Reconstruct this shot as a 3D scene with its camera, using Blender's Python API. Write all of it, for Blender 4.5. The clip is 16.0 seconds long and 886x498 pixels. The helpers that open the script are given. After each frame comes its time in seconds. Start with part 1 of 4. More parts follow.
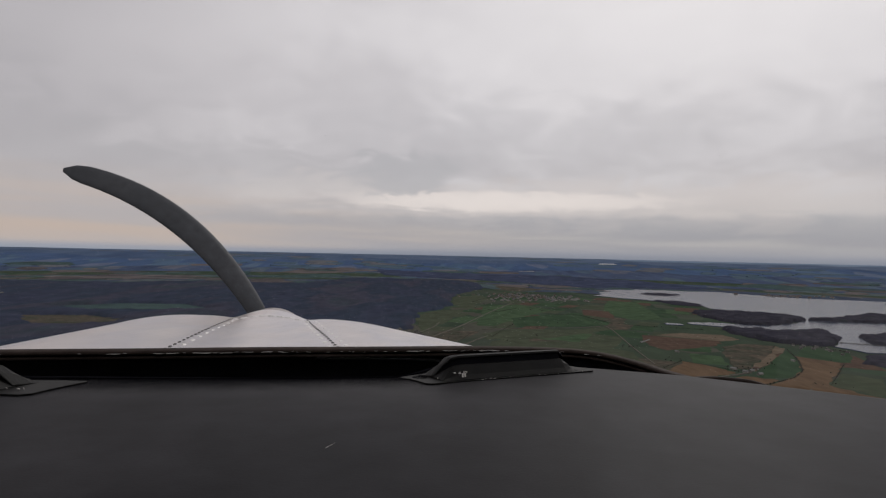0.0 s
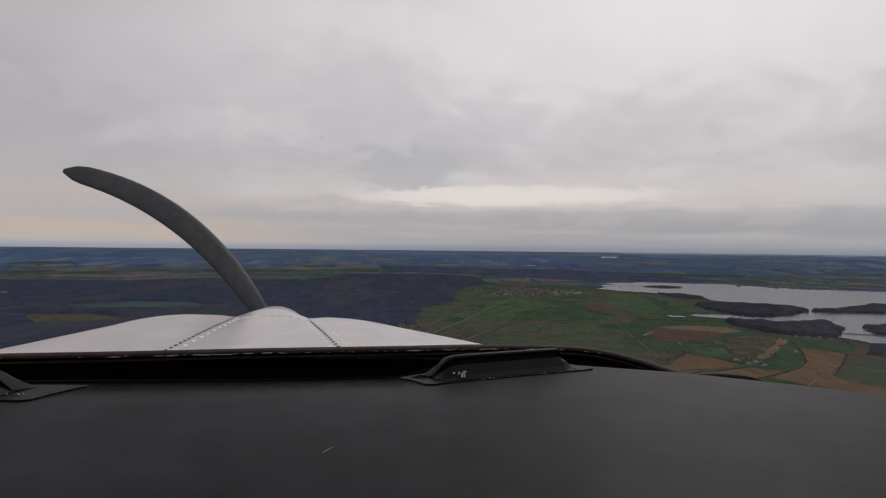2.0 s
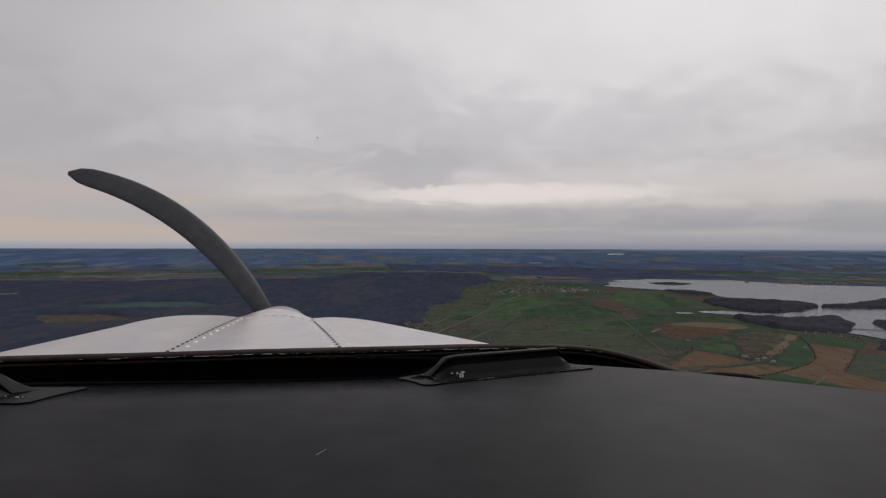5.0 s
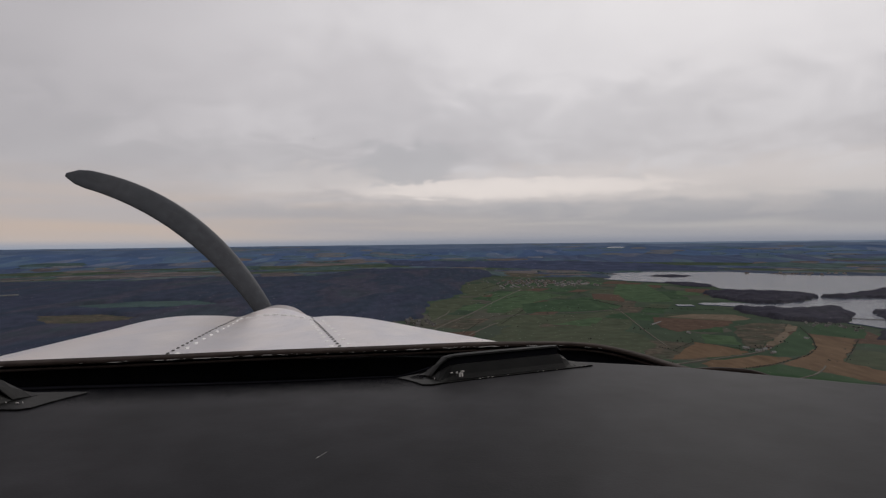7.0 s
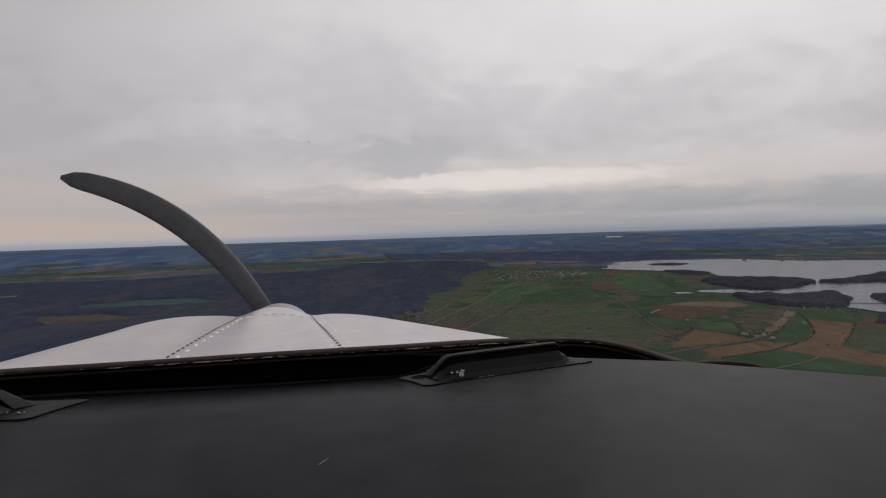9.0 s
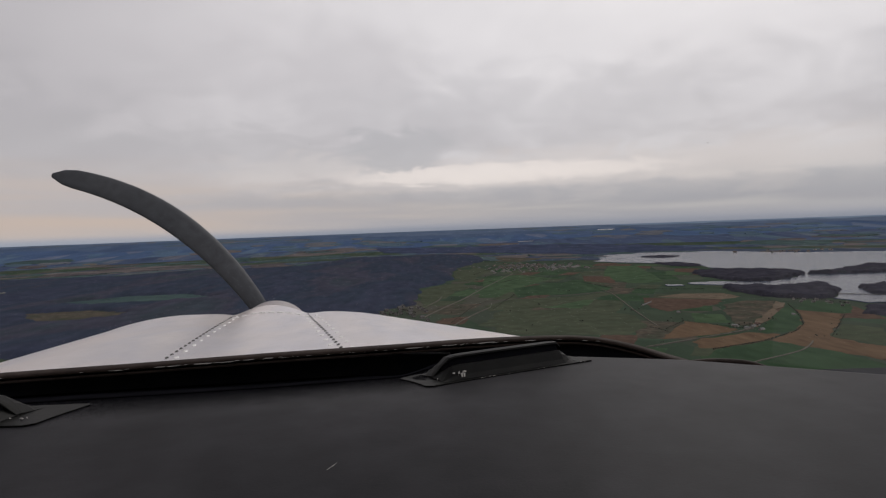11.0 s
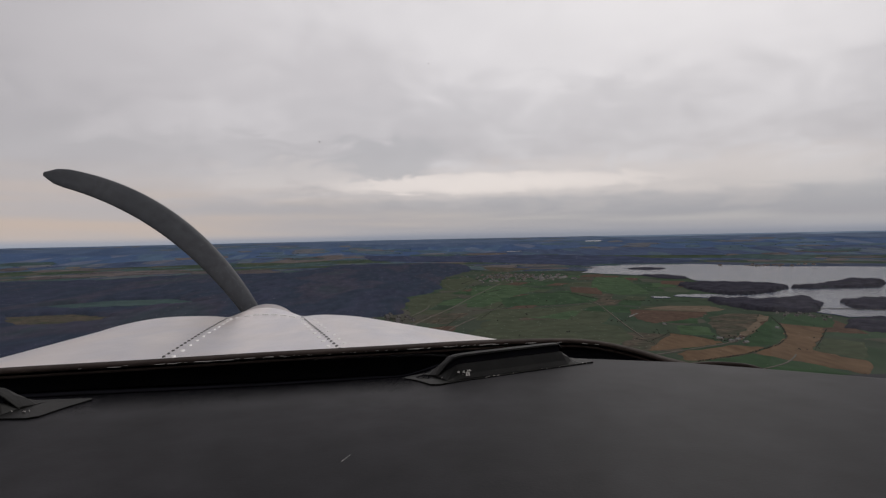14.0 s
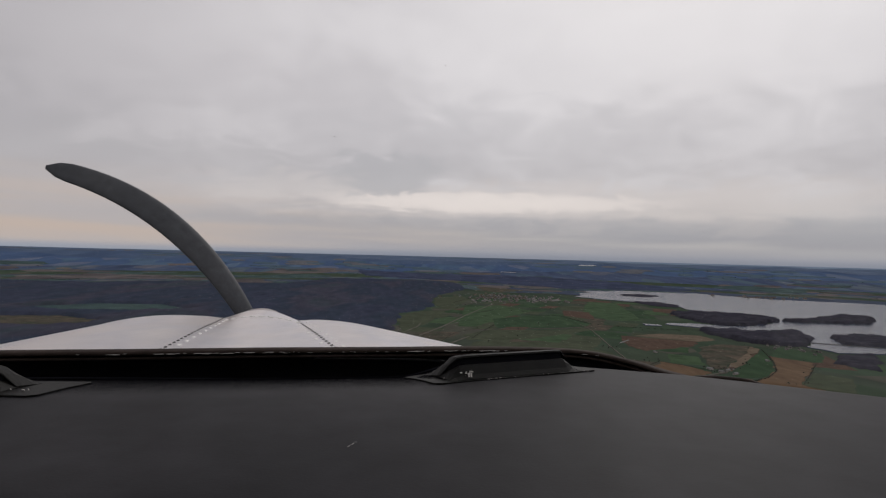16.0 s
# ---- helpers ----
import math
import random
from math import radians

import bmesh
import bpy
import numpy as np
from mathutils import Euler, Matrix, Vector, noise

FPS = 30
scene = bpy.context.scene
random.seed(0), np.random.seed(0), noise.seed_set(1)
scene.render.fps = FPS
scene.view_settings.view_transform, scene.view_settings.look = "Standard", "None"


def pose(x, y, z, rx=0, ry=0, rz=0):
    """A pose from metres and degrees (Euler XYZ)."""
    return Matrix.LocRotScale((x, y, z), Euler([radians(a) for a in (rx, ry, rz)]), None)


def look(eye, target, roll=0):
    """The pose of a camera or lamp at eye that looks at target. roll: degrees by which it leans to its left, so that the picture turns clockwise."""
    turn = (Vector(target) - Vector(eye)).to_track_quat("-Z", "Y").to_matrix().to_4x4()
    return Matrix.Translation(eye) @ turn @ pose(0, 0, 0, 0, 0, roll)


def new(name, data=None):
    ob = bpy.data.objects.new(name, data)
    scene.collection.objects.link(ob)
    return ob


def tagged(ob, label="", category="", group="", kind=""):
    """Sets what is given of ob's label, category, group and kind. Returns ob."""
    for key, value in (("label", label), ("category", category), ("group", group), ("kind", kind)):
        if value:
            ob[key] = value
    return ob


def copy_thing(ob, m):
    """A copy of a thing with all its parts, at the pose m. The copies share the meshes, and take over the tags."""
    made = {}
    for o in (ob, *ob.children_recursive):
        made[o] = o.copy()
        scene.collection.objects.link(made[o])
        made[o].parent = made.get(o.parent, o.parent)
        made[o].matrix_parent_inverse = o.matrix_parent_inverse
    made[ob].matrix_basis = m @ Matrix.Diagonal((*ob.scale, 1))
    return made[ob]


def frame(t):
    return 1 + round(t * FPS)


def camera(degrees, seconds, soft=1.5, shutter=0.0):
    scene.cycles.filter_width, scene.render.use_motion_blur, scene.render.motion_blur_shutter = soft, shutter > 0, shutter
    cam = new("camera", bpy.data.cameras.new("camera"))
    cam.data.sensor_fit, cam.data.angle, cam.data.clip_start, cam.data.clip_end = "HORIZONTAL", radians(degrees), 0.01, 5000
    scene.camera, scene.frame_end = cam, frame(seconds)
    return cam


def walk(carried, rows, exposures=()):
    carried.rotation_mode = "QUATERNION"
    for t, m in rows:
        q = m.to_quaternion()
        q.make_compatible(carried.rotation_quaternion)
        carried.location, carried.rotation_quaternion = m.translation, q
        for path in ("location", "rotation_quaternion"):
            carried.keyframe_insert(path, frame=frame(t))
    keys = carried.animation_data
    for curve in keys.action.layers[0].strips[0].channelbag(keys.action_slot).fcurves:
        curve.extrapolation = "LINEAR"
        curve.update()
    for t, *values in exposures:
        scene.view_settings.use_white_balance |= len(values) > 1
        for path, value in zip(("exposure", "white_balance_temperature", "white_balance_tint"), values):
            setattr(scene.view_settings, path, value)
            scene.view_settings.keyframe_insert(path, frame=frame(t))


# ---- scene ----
ALT = 150.0                      # eye height over the fields


def heading(x, y, z, yaw, pitch, roll):
    """Yaw to the right, pitch up and lean to the right, in degrees, from north and level."""
    return pose(x, y, ALT + z, 90 + pitch, 0, -yaw) @ pose(0, 0, 0, 0, 0, -roll)


# ---- camera and its way ----
cam = camera(78, 16.0, soft=1.25)
PATH = [
    (0, 0.0054, 0.0022, -0.0151, 1.177, 0.504, -1.243),
    (0.5, 0.0062, 0.0025, -0.0123, 1.169, 0.266, -0.969),
    (1, 0.0087, 0.0031, -0.0117, 1.022, 0.198, -0.834),
    (1.5, 0.0096, 0.0033, -0.0109, 0.960, 0.134, -0.825),
    (2, 0.0101, 0.0035, -0.0091, 0.972, -0.027, -0.607),
    (2.5, 0.0135, 0.0043, -0.0081, 0.762, -0.127, -0.436),
    (3, 0.0177, 0.0052, -0.0078, 0.494, -0.176, -0.313),
    (3.5, 0.0195, 0.0056, -0.0091, 0.373, -0.089, -0.254),
    (4, 0.0180, 0.0053, -0.0082, 0.467, -0.144, -0.324),
    (6.5, 0.0244, 0.0067, -0.0059, 0.147, -0.408, 0.360),
    (7, 0.0222, 0.0063, -0.0026, 0.354, -0.687, 0.644),
    (7.5, 0.0242, 0.0068, 0.0002, 0.277, -0.930, 0.954),
    (8, 0.0256, 0.0072, 0.0017, 0.208, -1.067, 1.115),
    (8.5, 0.0226, 0.0065, 0.0051, 0.487, -1.353, 1.476),
    (9, 0.0228, 0.0065, 0.0058, 0.530, -1.447, 1.792),
    (11.5, 0.0094, 0.0035, 0.0161, 1.532, -2.198, 2.057),
    (12, 0.0053, 0.0026, 0.0150, 1.793, -2.091, 1.939),
    (12.5, -0.0015, 0.0007, 0.0137, 2.189, -1.958, 1.880),
    (13, -0.0075, -0.0001, 0.0154, 2.624, -2.079, 1.884),
    (13.5, -0.0057, 0.0002, 0.0126, 2.478, -1.862, 1.750),
    (14, -0.0080, -0.0003, 0.0051, 2.522, -1.235, 1.166),
    (14.5, -0.0101, -0.0008, -0.0001, 2.559, -0.787, 0.630),
    (15, -0.0234, -0.0024, -0.0072, 3.322, -0.146, -0.201),
    (15.5, -0.0249, -0.0029, -0.0138, 3.319, 0.406, -0.752),
    (16, -0.0235, -0.0027, -0.0155, 3.090, 0.624, -1.499),
]
walk(cam, [(t, heading(*p)) for t, *p in PATH], exposures=[(0.0, 0.0), (9.0, 0.01), (11.5, 0.08), (13.0, 0.08), (14.5, 0.03), (16.0, 0.0)])

# ---- daylight: an overcast sky with a brighter break ahead ----
SUN_AZ, SUN_EL = radians(28), radians(38)
world = bpy.data.worlds.new("overcast")
scene.world = world
world.use_nodes = True


def sky_nodes(wd):
    nt = wd.node_tree
    nt.nodes.clear()
    N, Lk = nt.nodes, nt.links

    def val(op, a, b=None, c=None, clamp=False):
        n = N.new("ShaderNodeMath")
        n.operation, n.use_clamp = op, clamp
        for i, v in enumerate((a, b, c)):
            if v is None:
                continue
            if isinstance(v, (int, float)):
                n.inputs[i].default_value = v
            else:
                Lk.new(v, n.inputs[i])
        return n.outputs[0]

    def span(v, a, b, lo=0.0, hi=1.0):
        n = N.new("ShaderNodeMapRange")
        n.interpolation_type = "SMOOTHSTEP"
        Lk.new(v, n.inputs[0])
        for i, x in enumerate((a, b, lo, hi)):
            n.inputs[i + 1].default_value = x
        return n.outputs[0]

    def blend(f, a, b):
        n = N.new("ShaderNodeMix")
        n.data_type = "RGBA"
        Lk.new(f, n.inputs[0]) if not isinstance(f, float) else setattr(n.inputs[0], "default_value", f)
        for s, v in ((6, a), (7, b)):
            if isinstance(v, tuple):
                n.inputs[s].default_value = (*v, 1)
            else:
                Lk.new(v, n.inputs[s])
        return n.outputs[2]

    def fbm(vec, scale, detail, rough, dist=0.0):
        n = N.new("ShaderNodeTexNoise")
        Lk.new(vec, n.inputs["Vector"])
        n.inputs["Scale"].default_value, n.inputs["Detail"].default_value = scale, detail
        n.inputs["Roughness"].default_value, n.inputs["Distortion"].default_value = rough, dist
        return n.outputs[0]

    geo = N.new("ShaderNodeTexCoord")
    sep = N.new("ShaderNodeSeparateXYZ")
    Lk.new(geo.outputs["Generated"], sep.inputs[0])
    x, y, z = sep.outputs
    el = val("ARCSINE", z)
    az = val("ARCTAN2", x, y)
    # cloud deck seen in perspective
    den = val("ADD", val("MAXIMUM", z, 0.0), 0.26)
    flat = N.new("ShaderNodeCombineXYZ")
    Lk.new(val("DIVIDE", x, den), flat.inputs[0])
    Lk.new(val("DIVIDE", y, den), flat.inputs[1])
    flat.inputs[2].default_value = 3.7
    big = fbm(flat.outputs[0], 1.1, 4.0, 0.5, 0.5)
    fine = fbm(flat.outputs[0], 3.8, 8.0, 0.60, 0.7)
    lumps = fbm(flat.outputs[0], 9.0, 6.0, 0.55, 0.4)
    cloud = val("ADD", val("ADD", val("MULTIPLY", big, 0.56), val("MULTIPLY", fine, 0.32)), val("MULTIPLY", lumps, 0.12))
    deck = blend(span(cloud, 0.37, 0.63), (0.478, 0.452, 0.466), (0.672, 0.640, 0.650))
    deck = blend(val("MULTIPLY", span(az, -0.15, -0.65), 0.72), deck, (0.430, 0.406, 0.420))
    # the thinner, brighter part of the deck, high to the right
    hi = val("MULTIPLY", span(el, 0.12, 0.42), span(az, -0.55, 0.45))
    deck = blend(val("MULTIPLY", hi, 0.80), deck, (0.83, 0.80, 0.805))
    # lower layer towards the horizon: duller, streaked, bluer to the right
    streak = N.new("ShaderNodeCombineXYZ")
    Lk.new(val("MULTIPLY", az, 2.2), streak.inputs[0])
    Lk.new(val("MULTIPLY", el, 30.0), streak.inputs[1])
    bands = fbm(streak.outputs[0], 1.0, 4.0, 0.5, 0.4)
    warm = blend(span(az, -0.7, 0.45), (0.53, 0.435, 0.385), (0.385, 0.380, 0.405))
    dull = blend(span(az, -0.6, 0.45), (0.455, 0.415, 0.420), (0.305, 0.312, 0.355))
    low = blend(span(bands, 0.38, 0.62), dull, warm)
    deck = blend(span(el, 0.15, 0.03), deck, low)

    def mass(az0, el0, wide, tall, colour, amount, soft, wobble=0.10):
        """One cloud mass with an uneven edge."""
        de = val("ADD", val("SUBTRACT", el, el0), val("MULTIPLY", val("SUBTRACT", fine, 0.5), wobble))
        da = val("ADD", val("SUBTRACT", az, az0), val("MULTIPLY", val("SUBTRACT", big, 0.5), 0.35))
        de, da = val("DIVIDE", de, tall), val("DIVIDE", da, wide)
        d2 = val("ADD", val("MULTIPLY", de, de), val("MULTIPLY", da, da))
        return blend(val("MULTIPLY", span(d2, *soft), amount), deck, colour)

    deck = mass(-0.34, 0.27, 0.32, 0.13, (0.625, 0.592, 0.602), 0.40, (1.5, 0.0), 0.25)      # paler mass up left
    deck = mass(0.26, 0.205, 0.46, 0.060, (0.535, 0.515, 0.530), 0.36, (2.0, 0.0), 0.22)     # grey roll over the break
    deck = mass(0.28, 0.094, 0.62, 0.042, (0.600, 0.545, 0.530), 0.72, (1.5, 0.0), 0.08)     # warm glow round the break
    deck = mass(0.10, 0.097, 0.30, 0.017, (0.800, 0.725, 0.690), 0.78, (1.9, 0.0), 0.062)    # the break itself
    deck = mass(-0.24, 0.118, 0.13, 0.020, (0.610, 0.565, 0.555), 0.55, (1.6, 0.0), 0.14)    # its paler wing to the left
    deck = mass(-0.10, 0.146, 0.13, 0.040, (0.445, 0.430, 0.446), 0.75, (1.15, 0.35), 0.12)  # dark lobe that hangs into it
    deck = mass(-0.46, 0.160, 0.22, 0.040, (0.450, 0.428, 0.440), 0.45, (1.6, 0.0), 0.20)    # dull roll to its left
    deck = mass(0.30, 0.056, 0.75, 0.016, (0.345, 0.340, 0.375), 0.60, (1.5, 0.0), 0.02)     # grey streak under the break
    haze = val("MULTIPLY", span(el, 0.030, -0.002), span(az, -0.55, 0.35, 0.35, 0.80))
    deck = blend(haze, deck, blend(span(az, -0.60, 0.20), (0.400, 0.430, 0.490), (0.270, 0.300, 0.365)))
    deck = blend(val("MULTIPLY", span(el, 0.012, -0.004), 0.80), deck, blend(span(az, -0.60, 0.10), (0.250, 0.300, 0.390), (0.165, 0.205, 0.285)))      # murk along the horizon
    sky = N.new("ShaderNodeTexSky")
    sky.sky_type, sky.sun_disc = "NISHITA", False
    sky.sun_elevation, sky.sun_rotation = SUN_EL, SUN_AZ
    thin = N.new("ShaderNodeVectorMath")
    thin.operation = "SCALE"
    Lk.new(sky.outputs[0], thin.inputs[0])
    thin.inputs["Scale"].default_value = 0.10
    top = blend(0.95, thin.outputs[0], deck)
    bg = N.new("ShaderNodeBackground")
    bg.inputs["Strength"].default_value = 1.0
    Lk.new(top, bg.inputs[0])
    out = N.new("ShaderNodeOutputWorld")
    Lk.new(bg.outputs[0], out.inputs[0])


sky_nodes(world)
sun_data = bpy.data.lights.new("sun", "SUN")
sun_data.energy, sun_data.angle, sun_data.color = 0.7, radians(25), (1.0, 0.96, 0.92)
sun = new("sun", sun_data)
sun.matrix_world = look((900, 1700, 1500), (0, 0, 0))


# ---- materials ----
def material(name, stops, scale, rough=0.9, metal=0.0, detail=4.0, bump=0.0, bump_scale=None, second=None,
             voronoi=False, stretch=(1, 1, 1), turn=0.0, spec=0.0, per_object=0.0, coat=0.0, depth=0.02):
    """Colour from noise or cells through a ramp of (position, colour) stops, a second finer noise over it, and relief."""
    m = bpy.data.materials.new(name)
    m.use_nodes = True
    nt = m.node_tree
    N, Lk = nt.nodes, nt.links
    bsdf = N["Principled BSDF"]
    bsdf.inputs["Roughness"].default_value, bsdf.inputs["Metallic"].default_value = rough, metal
    bsdf.inputs["Specular IOR Level"].default_value = spec
    bsdf.inputs["Coat Weight"].default_value = coat
    tc = N.new("ShaderNodeTexCoord")
    mp = N.new("ShaderNodeMapping")
    mp.inputs["Scale"].default_value, mp.inputs["Rotation"].default_value = stretch, (0, 0, turn)
    Lk.new(tc.outputs["Object"], mp.inputs[0])
    warp = N.new("ShaderNodeTexNoise")
    warp.inputs["Scale"].default_value, warp.inputs["Detail"].default_value = scale * 1.3, 3
    Lk.new(mp.outputs[0], warp.inputs["Vector"])
    if voronoi:
        tex = N.new("ShaderNodeTexVoronoi")
        tex.inputs["Scale"].default_value = scale
        tex.inputs["Randomness"].default_value = 0.9
        Lk.new(mp.outputs[0], tex.inputs["Vector"])
        sepc = N.new("ShaderNodeSeparateColor")
        Lk.new(tex.outputs["Color"], sepc.inputs[0])
        src = sepc.outputs[0]
    else:
        warp.inputs["Scale"].default_value, warp.inputs["Detail"].default_value = scale, detail
        src = warp.outputs[0]
    if per_object:
        info = N.new("ShaderNodeObjectInfo")
        add = N.new("ShaderNodeMath")
        add.operation = "MULTIPLY_ADD"
        Lk.new(info.outputs["Random"], add.inputs[0])
        add.inputs[1].default_value = per_object
        Lk.new(src, add.inputs[2])
        src = add.outputs[0]
    ramp = N.new("ShaderNodeValToRGB")
    while len(ramp.color_ramp.elements) < len(stops):
        ramp.color_ramp.elements.new(0.5)
    for e, (p, c) in zip(ramp.color_ramp.elements, stops):
        e.position, e.color = p, (*c, 1)
    Lk.new(src, ramp.inputs[0])
    colour = ramp.outputs[0]
    if second:
        s2, amount = second
        fine = N.new("ShaderNodeTexNoise")
        fine.inputs["Scale"].default_value, fine.inputs["Detail"].default_value = s2, 6
        Lk.new(mp.outputs[0], fine.inputs["Vector"])
        rg = N.new("ShaderNodeMapRange")
        rg.inputs[1].default_value, rg.inputs[2].default_value = 0.25, 0.75
        rg.inputs[3].default_value, rg.inputs[4].default_value = 1 - amount, 1 + amount
        Lk.new(fine.outputs[0], rg.inputs[0])
        mul = N.new("ShaderNodeVectorMath")
        mul.operation = "SCALE"
        Lk.new(colour, mul.inputs[0])
        Lk.new(rg.outputs[0], mul.inputs["Scale"])
        colour = mul.outputs[0]
    Lk.new(colour, bsdf.inputs["Base Color"])
    if bump:
        bt = N.new("ShaderNodeTexNoise")
        bt.inputs["Scale"].default_value, bt.inputs["Detail"].default_value = bump_scale or scale * 6, 5
        Lk.new(tc.outputs["Object"], bt.inputs["Vector"])
        bn = N.new("ShaderNodeBump")
        bn.inputs["Strength"].default_value = bump
        bn.inputs["Distance"].default_value = depth
        Lk.new(bt.outputs[0], bn.inputs["Height"])
        Lk.new(bn.outputs[0], bsdf.inputs["Normal"])
    return m


M_GROUND = material("meadow_patchwork", [(0.0, (0.0344, 0.0517, 0.0358)), (0.25, (0.0417, 0.0601, 0.0396)), (0.45, (0.0472, 0.0582, 0.0443)), (0.62, (0.0363, 0.0536, 0.0377)),
                    (0.8, (0.0435, 0.0647, 0.0433)), (0.93, (0.0671, 0.0665, 0.0546))], 0.012, voronoi=True, stretch=(1, 0.5, 1), turn=0.5, second=(0.02, 0.18))
# Far, mid, blue, dist, ridge, rim: haze painted as ever bluer, paler base colours.
M_FAR = material("haze_tinted_far_land", [(0.0, (0.0391, 0.0501, 0.0770)), (0.30, (0.0500, 0.0624, 0.0919)), (0.52, (0.0445, 0.0568, 0.0869)), (0.60, (0.0543, 0.0803, 0.0869)), (0.78, (0.0652, 0.0869, 0.0919)), (0.90, (0.0999, 0.0936, 0.1018)), (0.95, (0.0478, 0.0613, 0.0894))],
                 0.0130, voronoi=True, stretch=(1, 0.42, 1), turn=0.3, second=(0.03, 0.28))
M_BLUE = material("haze_blue_plain", [(0.0, (0.0464, 0.0769, 0.1497)), (0.40, (0.0565, 0.0896, 0.1644)), (0.60, (0.0504, 0.0832, 0.1571)), (0.68, (0.0646, 0.1067, 0.1670)), (0.86, (0.0766, 0.1132, 0.1694)), (0.94, (0.0949, 0.1174, 0.1742))],
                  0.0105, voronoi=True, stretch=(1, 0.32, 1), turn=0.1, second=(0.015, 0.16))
M_RIDGE = material("haze_pale_ridges", [(0.3, (0.070, 0.101, 0.162)), (0.6, (0.088, 0.120, 0.180)), (0.8, (0.076, 0.108, 0.168))], 0.004, second=(0.008, 0.12))
M_MID = material("haze_blue_woods_and_fields", [(0.0, (0.0440, 0.0614, 0.1090)), (0.35, (0.0545, 0.0746, 0.1243)), (0.58, (0.0502, 0.0679, 0.1192)), (0.66, (0.0629, 0.0942, 0.1243)), (0.82, (0.0712, 0.0987, 0.1268)), (0.92, (0.1006, 0.1074, 0.1371)), (0.96, (0.0524, 0.0723, 0.1217))],
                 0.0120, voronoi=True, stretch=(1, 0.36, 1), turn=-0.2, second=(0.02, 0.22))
M_DIST = material("pale_haze_distance", [(0.30, (0.0520, 0.0803, 0.1447)), (0.5, (0.0640, 0.0948, 0.1577)), (0.68, (0.0740, 0.1030, 0.1598))], 0.004, detail=3.0, stretch=(0.9, 0.25, 1), second=(0.008, 0.12))
M_RIM = material("haze_coloured_hills", [(0.3, (0.1265, 0.1776, 0.2537)), (0.7, (0.1725, 0.2232, 0.2950))], 0.003, second=(0.006, 0.1))
# Field colours muted by mixed-in haze; the two DIM ones hold more.
M_FAR_GREEN = material("hazed_green_fields", [(0.3, (0.0378, 0.0617, 0.0650)), (0.7, (0.0495, 0.0760, 0.0740))], 0.006, second=(0.02, 0.25))
M_FAR_TAN = material("hazed_stubble_fields", [(0.3, (0.0836, 0.0754, 0.0760)), (0.7, (0.1126, 0.0994, 0.0980))], 0.006, second=(0.02, 0.25))
M_FAR_EARTH = material("hazed_bare_earth", [(0.3, (0.0644, 0.0589, 0.0640)), (0.7, (0.0828, 0.0722, 0.0740))], 0.006, second=(0.02, 0.25))
M_DIM_GREEN = material("haze_blue_green_fields", [(0.3, (0.0547, 0.0872, 0.1199)), (0.7, (0.0682, 0.0991, 0.1266))], 0.005, second=(0.015, 0.2))
M_DIM_TAN = material("haze_paled_fields", [(0.3, (0.0852, 0.0928, 0.1121)), (0.7, (0.1054, 0.1102, 0.1207))], 0.005, second=(0.015, 0.2))
# The forest's blue cast is haze mixed into the wood colour.
M_WOOD = material("hazed_winter_wood", [(0.30, (0.0254, 0.0317, 0.0543)), (0.42, (0.0352, 0.0411, 0.0649)), (0.50, (0.0289, 0.0384, 0.0584)), (0.57, (0.0431, 0.0435, 0.0627)), (0.66, (0.0352, 0.0453, 0.0573)), (0.75, (0.0474, 0.0471, 0.0627))],
                  0.0046, detail=6.0, stretch=(1, 0.34, 1), second=(0.055, 0.22))
# Wood for the far belt, with distance haze put into its blue.
M_FARWOOD = material("haze_blue_wood", [(0.32, (0.0314, 0.0418, 0.0745)), (0.5, (0.0415, 0.0506, 0.0876)), (0.65, (0.0361, 0.0471, 0.0800))], 0.004, second=(0.012, 0.28))
M_ISLE = material("lakeside_wood", [(0.3, (0.025, 0.025, 0.036)), (0.6, (0.036, 0.035, 0.046)), (0.75, (0.029, 0.035, 0.039))], 0.02, second=(0.06, 0.35))
M_WATER = material("lake_water", [(0.3, (0.0260, 0.0370, 0.0627)), (0.7, (0.0352, 0.0478, 0.0781))], 0.004, rough=0.15, spec=0.085, second=(0.02, 0.15), bump=1.0, bump_scale=0.35, depth=0.5)
M_PLOUGH = material("ploughed_earth", [(0.3, (0.0932, 0.0634, 0.0425)), (0.5, (0.1066, 0.0724, 0.0472)), (0.7, (0.1217, 0.0842, 0.0558))], 0.02, second=(0.10, 0.22), stretch=(1, 0.3, 1), turn=0.6)
M_RED = material("reddish_earth", [(0.3, (0.0679, 0.0466, 0.0370)), (0.7, (0.0858, 0.0595, 0.0453))], 0.02, second=(0.1, 0.25))
M_TAN = material("stubble", [(0.3, (0.104, 0.083, 0.062)), (0.7, (0.132, 0.105, 0.078))], 0.015, second=(0.08, 0.25))
M_OLIVE = material("olive_meadow", [(0.3, (0.0462, 0.0573, 0.0377)), (0.7, (0.0616, 0.0702, 0.0471))], 0.02, second=(0.05, 0.2))
M_GREEN = material("winter_wheat", [(0.3, (0.029, 0.051, 0.030)), (0.7, (0.041, 0.068, 0.038))], 0.015, second=(0.05, 0.2), stretch=(1, 0.4, 1), turn=0.7)
M_BRIGHT = material("young_grass", [(0.3, (0.0417, 0.0693, 0.0386)), (0.7, (0.0535, 0.0823, 0.0453))], 0.012, second=(0.04, 0.3))
M_SCRUB = material("rough_scrub", [(0.25, (0.0353, 0.0471, 0.0320)), (0.5, (0.0634, 0.0580, 0.0456)), (0.7, (0.0925, 0.0733, 0.0574))], 0.03, second=(0.1, 0.35))
